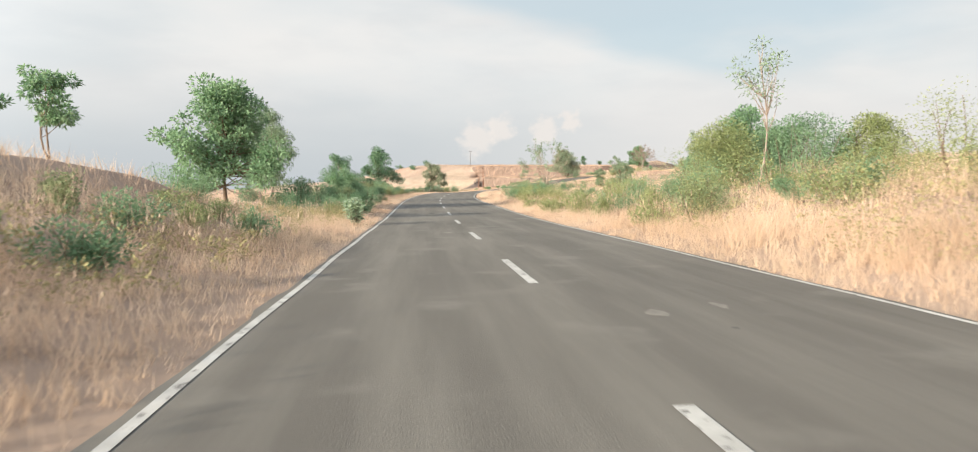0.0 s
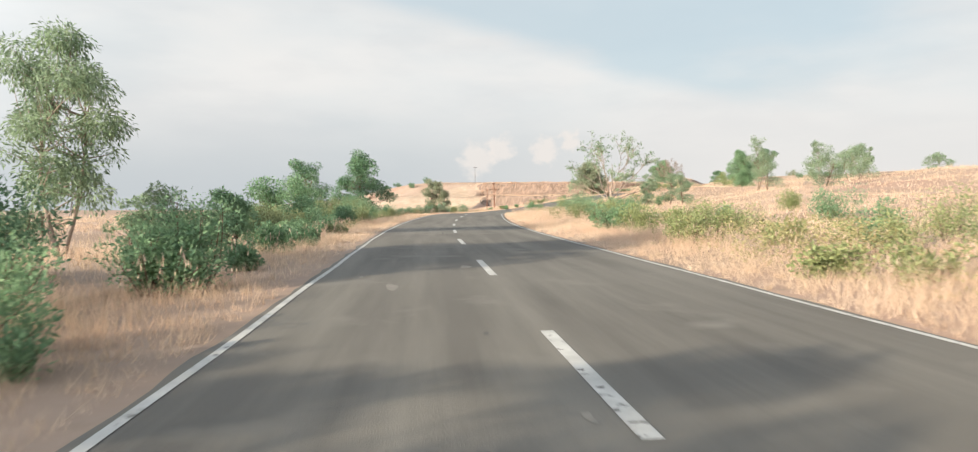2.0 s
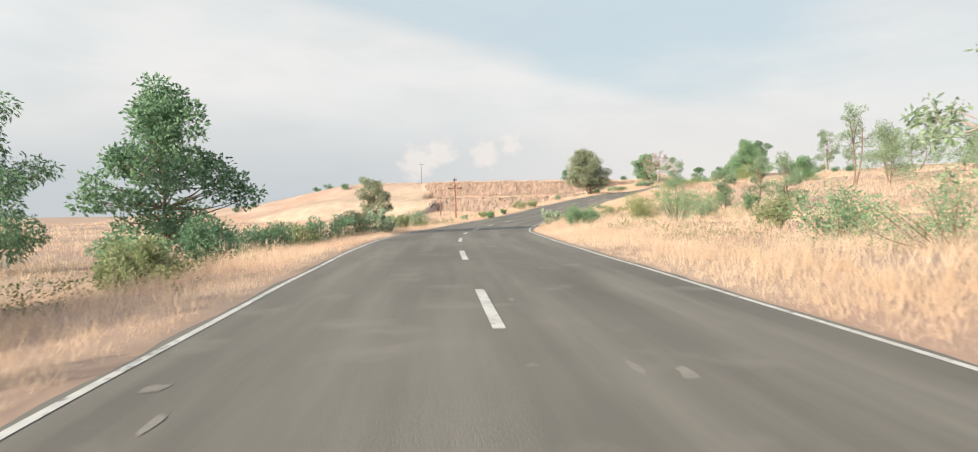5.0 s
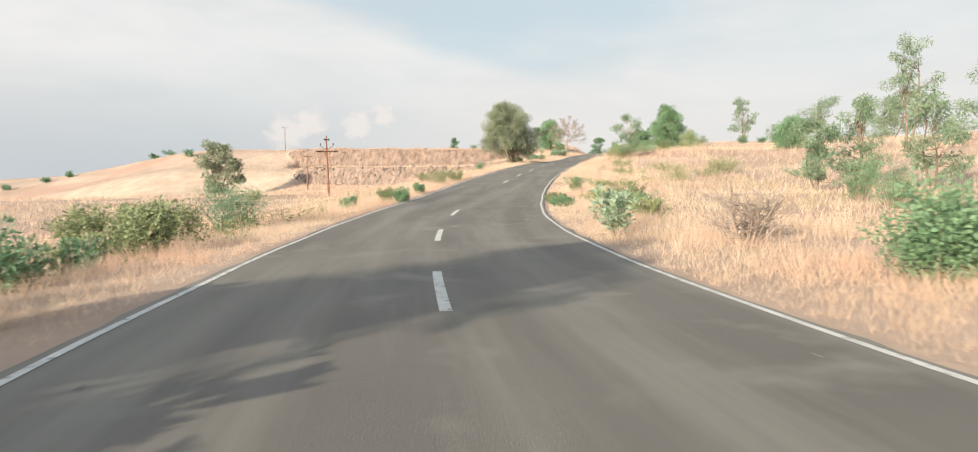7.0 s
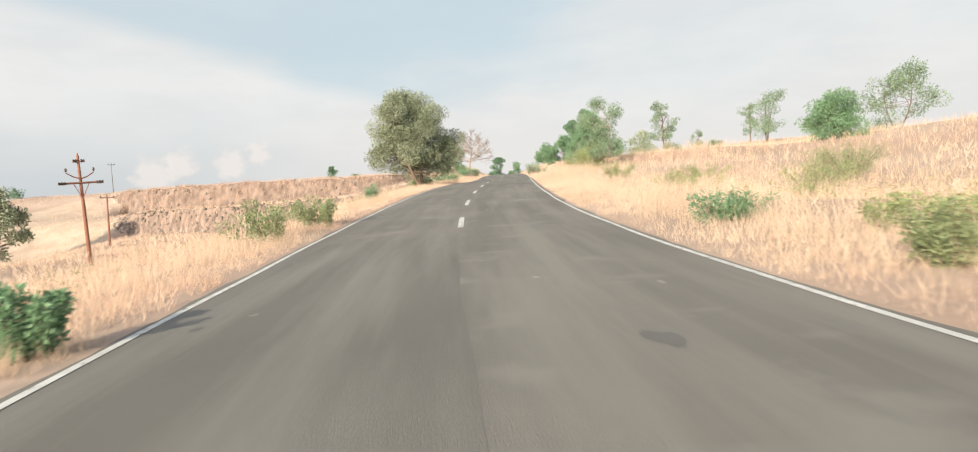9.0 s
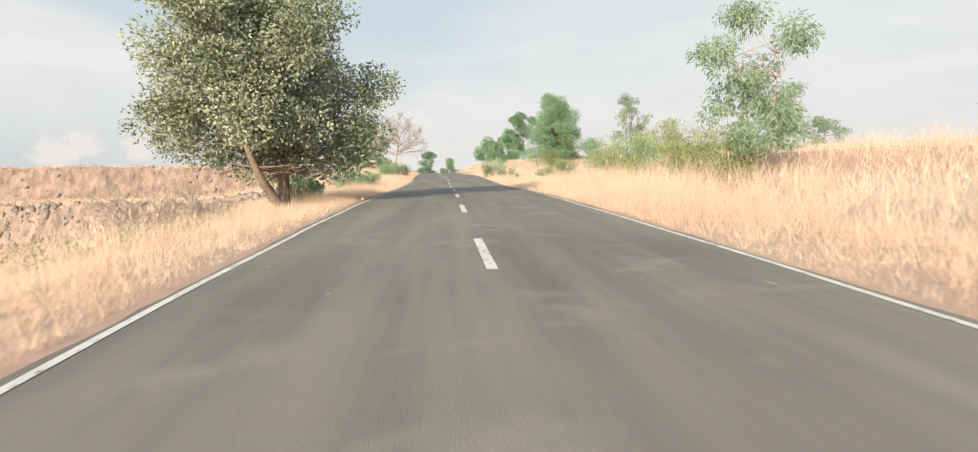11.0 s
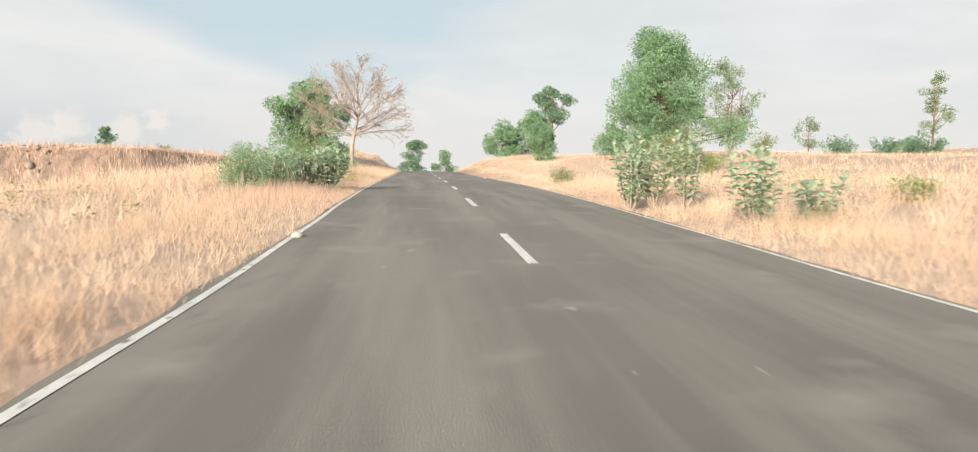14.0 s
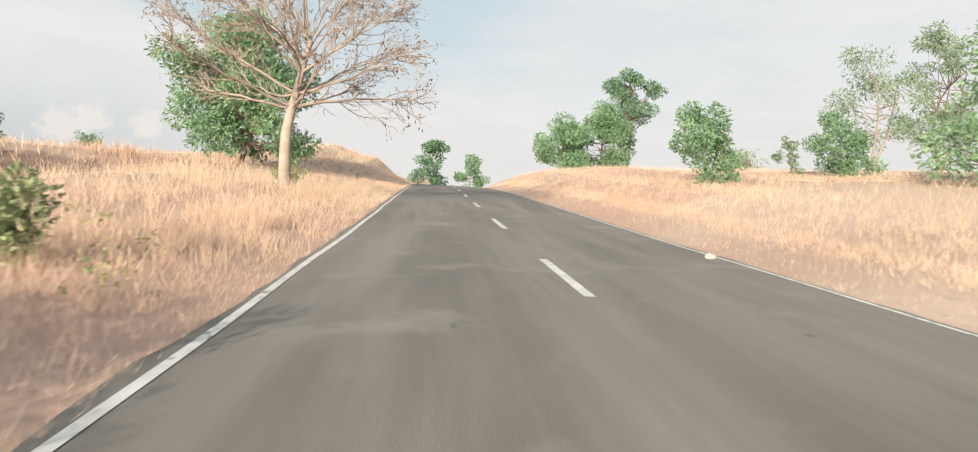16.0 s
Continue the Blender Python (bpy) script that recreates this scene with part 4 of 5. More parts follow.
# left of the road, from the start onward
make_tree(-14.8, 40.2, 7.6, 8.2, 0.17, M_MIDLEAF, size=0.27, slim=0.45, count=9500, clumps=120, clump=0.085, profile=TIER, label="dense green broadleaf tree with pointed top on a dry bank", lobes=6, seed=3)
make_tree(-17.1, 54.6, 8.4, 5.0, 0.12, M_EUC, M_PALE, size=0.24, slim=0.24, count=7500, clumps=70, clump=0.13, droop=0.9, name="eucalyptus_tree", profile=ROUND, label="slender grey-green eucalyptus with drooping narrow leaves", trunks=2, seed=1)
make_tree(-15.4, 25.2, 3.8, 2.5, 0.45, M_MIDLEAF, size=0.22, slim=0.35, count=1300, clumps=26, droop=0.3, squash=0.5, label="small spreading tree on top of the bank", trunks=2)
make_tree(-18.6, 25.6, 3.4, 2.8, 0.4, M_MIDLEAF, size=0.22, slim=0.35, count=1100, clumps=24, droop=0.3, squash=0.5, label="small spreading tree on top of the bank")
make_tree(-14.8, 57.6, 2.9, 2.2, 0.15, M_EUC, size=0.16, slim=0.3, count=1300, clumps=22, label="young thin-leaved tree beside the verge", trunks=2)
make_tree(-14.7, 69.5, 2.9, 2.9, 0.05, M_MIDLEAF, size=0.16, count=2600, clumps=34, clump=0.18, label="small bright green tree among roadside shrubs", trunks=3)
make_tree(-16.4, 82.3, 4.0, 3.4, 0.05, M_MIDLEAF, size=0.18, count=2800, clumps=34, clump=0.18, label="small bright green tree among roadside shrubs", trunks=3)
make_tree(-21.6, 104.5, 7.2, 5.6, 0.10, M_DARKLEAF, size=0.26, slim=0.3, count=5600, clumps=74, droop=0.7, label="slim drooping dark green tree behind shrubs")
make_tree(-17.2, 110.6, 8.4, 7.0, 0.03, profile=CONE, material=M_DARKLEAF, size=0.26, count=7000, clumps=110, clump=0.1, label="dense dark green tree behind roadside shrubs", lobes=7)
make_tree(-20.8, 268.0, 12.6, 9.6, 0.10, M_DUSTY, size=0.5, count=4200, clumps=64, clump=0.12, trunks=2, label="crooked two-stemmed tree in a dry field", lobes=4)
make_tree(22.2, 200.6, 8.2, 9.0, 0.14, M_DUSTY, size=0.135, slim=0.65, count=44000, clumps=280, clump=0.09, trunks=3, thick=2.0, shift=-1.7, seed=2, label="big dusty olive-leaved tree beside the verge", lobes=8)
make_tree(62.6, 300.5, 9.0, 9.8, 0.08, M_MIDLEAF, size=0.34, slim=0.4, count=13000, clumps=150, clump=0.085, profile=((0, 0.7), (0.2, 1.0), (0.65, 1.0), (0.88, 0.72), (1, 0.3)), seed=5, label="dense green tree with drooping leaves", droop=0.4, lobes=7)
make_bare_tree(60.9, 283.0, 9.3, 9.8, 0.31, seed=4, leafy=2000, label="tall bare pale-barked tree beside the verge", main=24, low=0.16)
make_tree(46.0, 350.0, 4.8, 3.4, 0.1, M_DARKLEAF, size=0.4, count=800, label="small round tree on the plateau")
for x, y, tall in ((56, 362, 2.4), (70, 352, 2.0), (76, 350, 2.2), (-30, 345, 2.6), (-36, 338, 2.2), (-45, 360, 2.0), (-50, 362, 1.6), (-72, 354, 2.0), (-78, 352, 1.6), (-88, 350, 2.2)):
    make_shrub(x, y, tall, 3.4, M_DARKLEAF, size=0.4, count=420, label="low dark shrub on the plateau edge", stems=8)
make_tree(100.0, 352.0, 8.6, 6.6, 0.06, M_DARKLEAF, size=0.4, count=2600, label="dark green tree where the road drops away", trunks=2)
make_tree(105.0, 350.5, 5.6, 4.6, 0.03, M_MIDLEAF, size=0.36, count=1800, label="green tree where the road drops away")
# shrubs on the left
make_shrub(-11.5, 43.5, 1.9, 3.2, M_DARKLEAF, count=1900, label="dark green shrub under a tree")
make_shrub(-13.0, 44.6, 1.2, 2.0, M_OLIVE, count=1500, label="olive shrub under a tree")
make_shrub(-15.2, 35.0, 2.3, 3.4, M_MIDLEAF, size=0.11, slim=0.4, count=5000, label="tall wispy olive shrub under a tree")
make_shrub(-7.6, 41.5, 1.0, 1.6, M_MIDLEAF, count=1200)
make_shrub(-10.5, 64.7, 1.0, 1.3, M_DARKLEAF, count=800)
make_milkweed(-4.75, 25.6, 1.0, 1.0, 12)
for x, y, tall, wide, m in ((-8.0, 38.3, 1.0, 1.9, M_MIDLEAF), (-9.0, 39.7, 1.15, 2.2, M_DARKLEAF), (-7.6, 41.2, 1.05, 2.0, M_MIDLEAF), (-9.8, 37.0, 1.0, 2.2, M_DARKLEAF), (-6.4, 12.6, 0.75, 1.7, M_MIDLEAF), (-4.9, 8.4, 0.75, 1.1, M_MIDLEAF), (-5.8, 7.6, 0.6, 1.0, M_YELLOW), (-7.6, 12.8, 0.8, 1.4, M_OLIVE), (-7.3, 42.0, 1.6, 1.7, M_MIDLEAF), (-7.0, 32.2, 0.7, 1.1, M_YELLOW), (-8.4, 18.6, 0.7, 1.2, M_YELLOW), (-6.2, 15.0, 0.6, 0.9, M_YELLOW), (-6.4, 36.0, 0.6, 0.9, M_MIDLEAF)):
    make_shrub(x, y, tall, wide, m, size=0.09, slim=0.34, count=1000 if y < 20 else 1600, label="leafy green shrub on the roadside bank", group="bank shrubs", stems=14, upright=0.6, clump=0.17)
make_tree(-8.7, 47.5, 1.9, 1.35, 0.04, M_MIDLEAF, size=0.13, slim=0.3, count=2000, clumps=34, droop=0.6, name="sapling", label="young green sapling with drooping narrow leaves beside the verge")
make_tree(-11.5, 48.6, 2.0, 1.3, 0.05, M_EUC, size=0.13, slim=0.3, count=1200, clumps=24, droop=0.6, name="sapling", label="young grey-green sapling beside the verge")
for x, y, tall, wide, m in ((-7.6, 44.9, 0.5, 0.7, M_MIDLEAF), (-8.6, 50.2, 0.85, 1.2, M_DARKLEAF), (-10.2, 58.5, 0.95, 2.0, M_MIDLEAF), (-9.0, 60.2, 0.5, 0.8, M_OLIVE), (-12.1, 76.5, 1.3, 1.9, M_MIDLEAF), (-8.4, 53.0, 0.75, 0.8, M_DARKLEAF), (-9.6, 54.6, 0.8, 1.3, M_MIDLEAF), (36.9, 233.6, 0.75, 2.2, M_MIDLEAF), (46.2, 250.8, 1.4, 2.4, M_MIDLEAF)):
    make_shrub(x, y, tall, wide, m, size=0.1, count=2200, label="leafy green shrub beside the verge", group="verge shrubs")
HEDGE = random.Random(6)
for k in range(46):
    s = 57 + k * 1.72 + HEDGE.uniform(-1, 1)
    d = -HEDGE.uniform(5.4, 10.0) - (1.2 if s < 70 else 0)
    p = road_at(s, d)
    tall = HEDGE.uniform(0.9, 1.9) * (1.0 if d > -8 else 1.2) * (1.0 if s < 92 else 0.72)
    make_shrub(float(p[0]), float(p[1]), tall, tall * HEDGE.uniform(1.3, 1.9), HEDGE.choice((M_DARKLEAF, M_OLIVE, M_MIDLEAF, M_OLIVE)), size=0.11, count=int(900 + 900 * tall * tall), label="dusty green shrub in the roadside hedge row", group="hedge shrubs", stems=12, clump=0.17)
for x, y, tall, wide, m in ((-5.2, 15.9, 0.8, 1.1, M_MIDLEAF), (-6.8, 18.0, 0.6, 1.0, M_OLIVE), (-5.6, 16.6, 0.6, 0.9, M_OLIVE), (-7.4, 36.4, 1.0, 2.2, M_MIDLEAF), (-10.9, 37.4, 1.1, 2.4, M_MIDLEAF)):
    make_shrub(x, y, tall, wide, m, size=0.085, slim=0.32, count=800 if y < 20 else 1900, label="leafy green shrub on the roadside bank", group="bank shrubs", stems=14, upright=0.7, clump=0.17)
make_milkweed(-8.3, 114.2, 1.5, 1.7, 16, big=1.5)
make_milkweed(-9.6, 113.4, 1.2, 1.3, 10, big=1.5)
make_milkweed(-8.6, 116.6, 1.2, 1.4, 12, big=1.4)
make_milkweed(-8.0, 119.5, 1.0, 1.2, big=1.4)
make_shrub(-6.7, 135.0, 1.7, 3.0, M_DARKLEAF, size=0.09, slim=0.35, count=3000, label="feathery dark green thorn shrub beside the verge", stems=14)
for x, y, tall, wide in ((0.0, 145.4, 0.75, 0.9), (-0.6, 146.2, 0.8, 1.1), (2.0, 152.1, 0.72, 0.75), (8.1, 177.9, 1.2, 3.4), (6.2, 176.4, 1.0, 2.0), (5.3, 163.0, 1.1, 2.2), (7.0, 165.5, 0.9, 2.0), (13.4, 183.7, 1.0, 0.9), (-2.6, 143.0, 0.65, 0.8), (-8.9, 185.7, 1.4, 1.6)):
    make_shrub(x, y, tall, wide, M_OLIVE if wide > 1.0 else M_MIDLEAF, size=0.075, count=2200, label="low green shrub at the road edge", stems=11, clump=0.14)
for x, y, tall, wide, m in ((25.0, 207.5, 1.0, 1.0, M_MIDLEAF), (23.0, 204.0, 0.9, 1.6, M_YELLOW), (26.9, 216.9, 1.3, 1.6, M_DARKLEAF), (30.6, 219.0, 1.25, 2.4, M_MIDLEAF), (32.0, 220.8, 1.2, 2.2, M_MIDLEAF), (33.6, 223.0, 1.0, 1.5, M_OLIVE), (36.3, 231.0, 0.7, 1.2, M_MIDLEAF)):
    make_shrub(x, y, tall, wide, m, size=0.11, slim=0.45, count=2800, label="leafy green shrub in tall dry grass", clump=0.17)
make_shrub(43.6, 245.2, 1.35, 2.0, M_MIDLEAF, size=0.10, slim=0.3, count=2400, label="feathery light green shrub in tall grass")
make_shrub(44.8, 246.6, 1.2, 1.6, M_MIDLEAF, size=0.10, slim=0.3, count=1800, label="feathery light green shrub in tall grass")
make_milkweed(46.9, 247.8, 1.4, 1.5, 26)
make_milkweed(46.2, 248.0, 1.15, 1.6, 24)
make_milkweed(45.0, 247.4, 1.2, 1.6, 22)
make_milkweed(47.6, 263.4, 1.5, 0.9, 9)
make_shrub(50.0, 259.1, 1.7, 2.6, M_OLIVE, size=0.085, slim=0.5, count=5200, label="dark tangled thorny bush above dry grass", stems=16)
make_shrub(51.6, 261.0, 1.6, 2.2, M_DARKLEAF, size=0.085, slim=0.5, count=3400, label="dark tangled thorny bush above dry grass", stems=14)
make_shrub(52.2, 262.6, 0.9, 1.2, M_OLIVE, size=0.10, count=900)
make_shrub(53.9, 266.0, 1.0, 0.9, M_OLIVE, size=0.11, count=1100, label="small yellowing shrub in tall dry grass")
make_shrub(61.5, 285.0, 0.8, 1.2, M_YELLOW, count=600)
# right of the road
make_tree(9.6, 25.6, 5.6, 2.2, 0.58, M_EUC, M_PALE, size=0.16, slim=0.3, count=420, clumps=24, thick=0.5, clump=0.16, profile=OPEN, name="sapling", label="thin spindly tree standing over bank shrubs", dig=0.1)
make_tree(9.6, 28.6, 2.7, 4.0, 0.02, M_YELLOW, size=0.12, slim=0.4, count=7600, clumps=70, label="yellow-green thicket on the bank", trunks=4, clump=0.15)
make_tree(12.4, 29.4, 2.9, 4.2, 0.02, M_MIDLEAF, size=0.12, slim=0.4, count=7600, clumps=70, label="light green thicket on the bank", trunks=4, clump=0.15)
make_tree(15.0, 28.0, 2.6, 3.4, 0.02, M_YELLOW, size=0.12, slim=0.4, count=6400, clumps=60, label="yellow-green thicket on the bank", trunks=4, clump=0.15)
make_tree(11.2, 31.4, 3.6, 3.2, 0.05, M_MIDLEAF, size=0.16, slim=0.42, count=4200, clumps=60, clump=0.14, label="rounded bright green small tree above bank shrubs", trunks=3)
BANK = random.Random(8)
for k in range(16):
    p = road_at(13 + k * 1.2 + BANK.uniform(-0.8, 0.8), BANK.uniform(6.2, 11.0))
    make_shrub(float(p[0]), float(p[1]), BANK.uniform(0.7, 1.35), BANK.uniform(1.7, 2.6), BANK.choice((M_YELLOW, M_YELLOW, M_OLIVE, M_MIDLEAF)), size=0.075, slim=0.4, count=1900, label="low yellow-green growth in tall dry bank grass", group="bank shrubs", stems=12, clump=0.16)
for s, d, tall, wide in ((6, 8.5, 1.3, 2.0), (11, 9.5, 1.6, 2.4), (14, 7.0, 1.2, 1.8), (16, 11.0, 2.2, 2.6), (19, 5.9, 1.3, 1.8), (20.5, 9.0, 2.0, 2.6), (21, 5.3, 1.0, 1.8), (24, 8.0, 1.7, 2.4), (25, 12.5, 2.4, 3.0), (28, 9.5, 1.9, 2.6), (27, 5.4, 0.9, 1.0), (31, 7.0, 1.3, 2.2),
                         (34, 12.0, 2.4, 3.2), (35, 9.0, 1.5, 2.4), (39, 9.5, 1.7, 2.6), (41, 7.5, 1.1, 2.2), (45, 8.2, 0.9, 2.2), (47, 11, 1.3, 2.6), (52, 8.0, 1.0, 2.2), (57, 9.0, 1.1, 2.4)):
    p = road_at(s, d)
    make_shrub(float(p[0]), float(p[1]), tall, wide, BANK.choice((M_YELLOW, M_MIDLEAF, M_OLIVE, M_YELLOW)), size=0.08, slim=0.4, count=1500, label="yellowing green shrub on the roadside bank", group="bank shrubs", stems=9)
for x, y, tall, wide, m in ((2.2, 60.0, 1.35, 1.6, M_MIDLEAF), (3.0, 58.7, 1.1, 1.6, M_YELLOW), (4.4, 57.5, 1.0, 1.6, M_YELLOW), (2.6, 64.5, 0.9, 1.6, M_OLIVE), (4.2, 69.0, 1.0, 2.0, M_YELLOW), (3.0, 76.0, 1.0, 2.0, M_OLIVE), (6.0, 82.0, 1.2, 2.6, M_MIDLEAF), (4.2, 88.0, 1.1, 2.2, M_OLIVE),
                            (6.8, 86.7, 1.2, 2.4, M_OLIVE), (9.8, 93.0, 1.5, 2.6, M_MIDLEAF), (5.4, 97.0, 1.5, 2.6, M_MIDLEAF), (7.2, 104.0, 1.2, 2.4, M_OLIVE), (16.0, 75.0, 1.4, 2.0, M_YELLOW), (12.5, 62.0, 1.6, 2.2, M_MIDLEAF)):
    make_shrub(x, y, tall, wide, m, size=0.13, slim=0.4, count=1400, label="green roadside shrub in dry grass", group="verge shrubs", stems=9)
for x, y, tall, wide, m in ((2.9, 59.5, 1.1, 2.0, M_MIDLEAF), (3.9, 52.2, 1.2, 2.2, M_YELLOW), (6.0, 46.8, 1.3, 0.95, M_MIDLEAF), (2.6, 42.0, 0.62, 1.2, M_MIDLEAF), (3.4, 40.9, 0.65, 1.5, M_YELLOW), (4.2, 48.2, 0.83, 1.5, M_OLIVE), (3.2, 35.1, 0.8, 1.3, M_YELLOW), (4.4, 31.6, 1.3, 2.2, M_YELLOW), (5.0, 59.0, 1.1, 2.2, M_YELLOW), (2.7, 49.9, 1.1, 1.6, M_MIDLEAF), (10.0, 69.2, 0.8, 1.2, M_MIDLEAF), (3.2, 78.4, 1.7, 2.8, M_MIDLEAF), (3.5, 37.3, 0.75, 1.3, M_MIDLEAF), (4.0, 34.9, 0.9, 1.4, M_YELLOW), (4.3, 33.0, 1.3, 1.1, M_MIDLEAF)):
    make_shrub(x, y, tall * 0.85, wide, M_YELLOW if x < 4.5 and y < 56 else m, size=0.1, slim=0.45, count=1000, label="green shrub among dry grass beside the verge", group="verge shrubs", stems=10)
make_bare_tree(7.1, 89.5, 5.9, 7.4, 0.16, seed=9, leafy=5000, label="half-bare umbrella-shaped tree with pale branches and leaf tufts", low=0.30, main=11, spread=1, forks=(4, 6, 7, 8), twigs=(3, 5, 5), stout=1.5, tuft=M_EUC)
make_tree(50.0, 143.0, 6.2, 8.6, 0.02, M_EUC, size=0.3, slim=0.35, count=2800, clumps=44, label="broad grey-green tree on the rise", trunks=2)
make_tree(45.3, 154.0, 7.2, 6.6, 0.1, M_EUC, size=0.28, slim=0.3, count=2600, droop=0.4, label="grey-green tree on the rise", trunks=2)
make_tree(47.4, 164.0, 10.9, 5.2, 0.3, M_EUC, size=0.26, slim=0.28, count=2400, clumps=34, droop=0.5, name="eucalyptus_tree", profile=OPEN, label="tall thin grey-green eucalyptus on the rise", trunks=2)
make_tree(70.0, 171.0, 6.5, 8.0, 0.05, M_EUC, size=0.3, slim=0.35, count=2200, label="broad grey-green tree on the rise", trunks=2)
make_tree(145.0, 266.0, 6.0, 9.0, 0.1, M_EUC, size=0.5, count=1200, label="far grey-green tree on the rise")
make_tree(26.6, 147.0, 6.0, 3.4, 0.15, M_EUC, size=0.24, slim=0.28, count=2000, droop=0.5, name="eucalyptus_tree", profile=OPEN, label="grey-green eucalyptus among others on the rise")
make_tree(22.6, 145.0, 4.4, 3.0, 0.1, M_EUC, size=0.24, slim=0.28, count=2000, droop=0.5, name="eucalyptus_tree", profile=OPEN, label="grey-green eucalyptus among others on the rise", trunks=2)
make_tree(27.6, 142.4, 5.4, 4.2, 0.1, M_EUC, size=0.24, slim=0.28, count=2400, droop=0.5, name="eucalyptus_tree", profile=OPEN, label="grey-green eucalyptus among others on the rise", trunks=2)
make_tree(52.6, 186.4, 3.9, 5.6, 0.0, M_MIDLEAF, size=0.2, count=7000, clumps=90, clump=0.12, trunks=3, label="round bright green tree on the rise")
make_tree(84.3, 204.0, 9.0, 10.0, 0.12, M_EUC, size=0.34, slim=0.35, count=3400, droop=0.3, name="eucalyptus_tree", profile=OPEN, label="open-crowned grey-green eucalyptus on the rise", trunks=2)
make_tree(106.0, 246.0, 10.6, 9.6, 0.15, M_EUC, size=0.36, slim=0.3, count=3000, droop=0.5, name="eucalyptus_tree", profile=OPEN, label="spreading grey-green eucalyptus on the rise", trunks=3)
make_tree(81.4, 266.4, 10.4, 12.2, 0.02, M_MIDLEAF, size=0.25, slim=0.36, count=30000, clumps=260, clump=0.075, squash=0.95, profile=SPIRE, shift=-1.8, label="tall dense bright green tree", droop=0.2, lobes=8)
make_tree(117.2, 290.6, 13.2, 8.4, 0.16, M_EUC, size=0.4, slim=0.3, count=3200, clumps=64, clump=0.09, droop=0.5, name="eucalyptus_tree", profile=OPEN, label="thin tall grey-green eucalyptus", trunks=3)
make_tree(110.5, 322.5, 12.2, 7.8, 0.5, M_DARKLEAF, size=0.34, count=4000, clumps=50, clump=0.11, label="dark open-crowned tree behind a thicket")
make_tree(105.5, 321.0, 7.8, 9.6, 0.02, M_MIDLEAF, size=0.36, count=6500, clumps=70, clump=0.1, label="rounded green tree in a thicket")
make_tree(100.2, 320.0, 6.0, 9.0, 0.02, M_MIDLEAF, size=0.36, count=4600, clumps=56, clump=0.1, label="rounded green tree in a thicket")
make_tree(78.2, 279.5, 3.6, 4.0, 0.04, M_MIDLEAF, size=0.2, count=2600, clumps=36, label="small round green tree on the verge bank", trunks=2)
make_tree(87.6, 279.5, 3.2, 4.2, 0.02, M_MIDLEAF, size=0.2, count=2600, clumps=36, label="small round green tree on the verge bank", trunks=2)
make_tree(123.0, 267.5, 9.4, 3.6, 0.15, M_EUC, size=0.32, slim=0.28, count=1500, droop=0.4, name="eucalyptus_tree", profile=OPEN, label="narrow grey-green eucalyptus on the rise")
make_tree(119.0, 280.0, 4.4, 3.8, 0.15, M_EUC, size=0.3, slim=0.3, count=900, label="small sparse tree on the rise")
make_tree(90.9, 280.2, 6.6, 5.4, 0.25, M_EUC, M_PALE, size=0.26, slim=0.3, count=1500, clumps=40, droop=0.4, name="eucalyptus_tree", profile=OPEN, label="airy grey-green eucalyptus behind a round tree", trunks=2)
make_tree(67.4, 252.1, 3.2, 2.8, 0.25, M_OLIVE, size=0.14, slim=0.35, count=700, clumps=30, name="sapling", profile=OPEN, label="thin sparse-leaved sapling above dry grass", trunks=2)
make_tree(89.0, 283.6, 2.4, 1.4, 0.05, M_EUC, size=0.18, count=500, clumps=20, name="sapling", label="narrow grey-green sapling on the verge bank")
make_shrub(116.0, 310.0, 2.6, 5.0, M_OLIVE, size=0.28, count=900)
make_shrub(109.0, 279.0, 2.0, 2.6, M_OLIVE, size=0.24, count=700)
make_shrub(23.8, 143.0, 2.1, 1.2, M_MIDLEAF, count=1000)
make_shrub(3.0, 119.0, 1.2, 2.1, M_MIDLEAF, size=0.08, count=6500, label="dense bright green shrub beside the verge", stems=16)
make_shrub(6.5, 119.0, 1.6, 2.6, M_YELLOW, size=0.13, slim=0.35, count=2000, label="straggly yellow-green shrub beside the verge")
make_shrub(9.0, 120.0, 2.4, 3.4, M_MIDLEAF, size=0.15, slim=0.3, count=2200, label="tall green shrub with narrow leaves beside the verge", stems=16)
make_dead_shrub(3.9, 124.3, 1.35, 1.9, 3)
make_milkweed(2.5, 127.2, 1.3, 1.2, 9)
make_milkweed(3.4, 129.5, 1.1, 1.1)
for x, y, tall, wide, m in ((8.3, 141.1, 0.70, 1.41, M_YELLOW), (7.8, 138.7, 0.83, 1.28, M_MIDLEAF), (7.6, 137.1, 0.79, 1.03, M_YELLOW), (7.5, 135.9, 0.78, 1.06, M_MIDLEAF), (6.7, 143.1, 0.55, 0.84, M_OLIVE), (6.3, 132.9, 0.71, 1.05, M_YELLOW)):
    make_shrub(x, y, tall * 0.9, wide * 1.5, m, size=0.08, slim=0.45, count=2000, label="sprawling yellow-green shrub on the grassy slope", stems=18, clump=0.13)
make_tree(34.0, 191.8, 5.7, 3.9, 0.12, M_EUC, M_PALE, size=0.18, slim=0.28, count=4200, clumps=60, clump=0.12, droop=1.0, thick=0.6, name="eucalyptus_tree", profile=OPEN, label="slender grey-green eucalyptus on the verge bank", trunks=2)
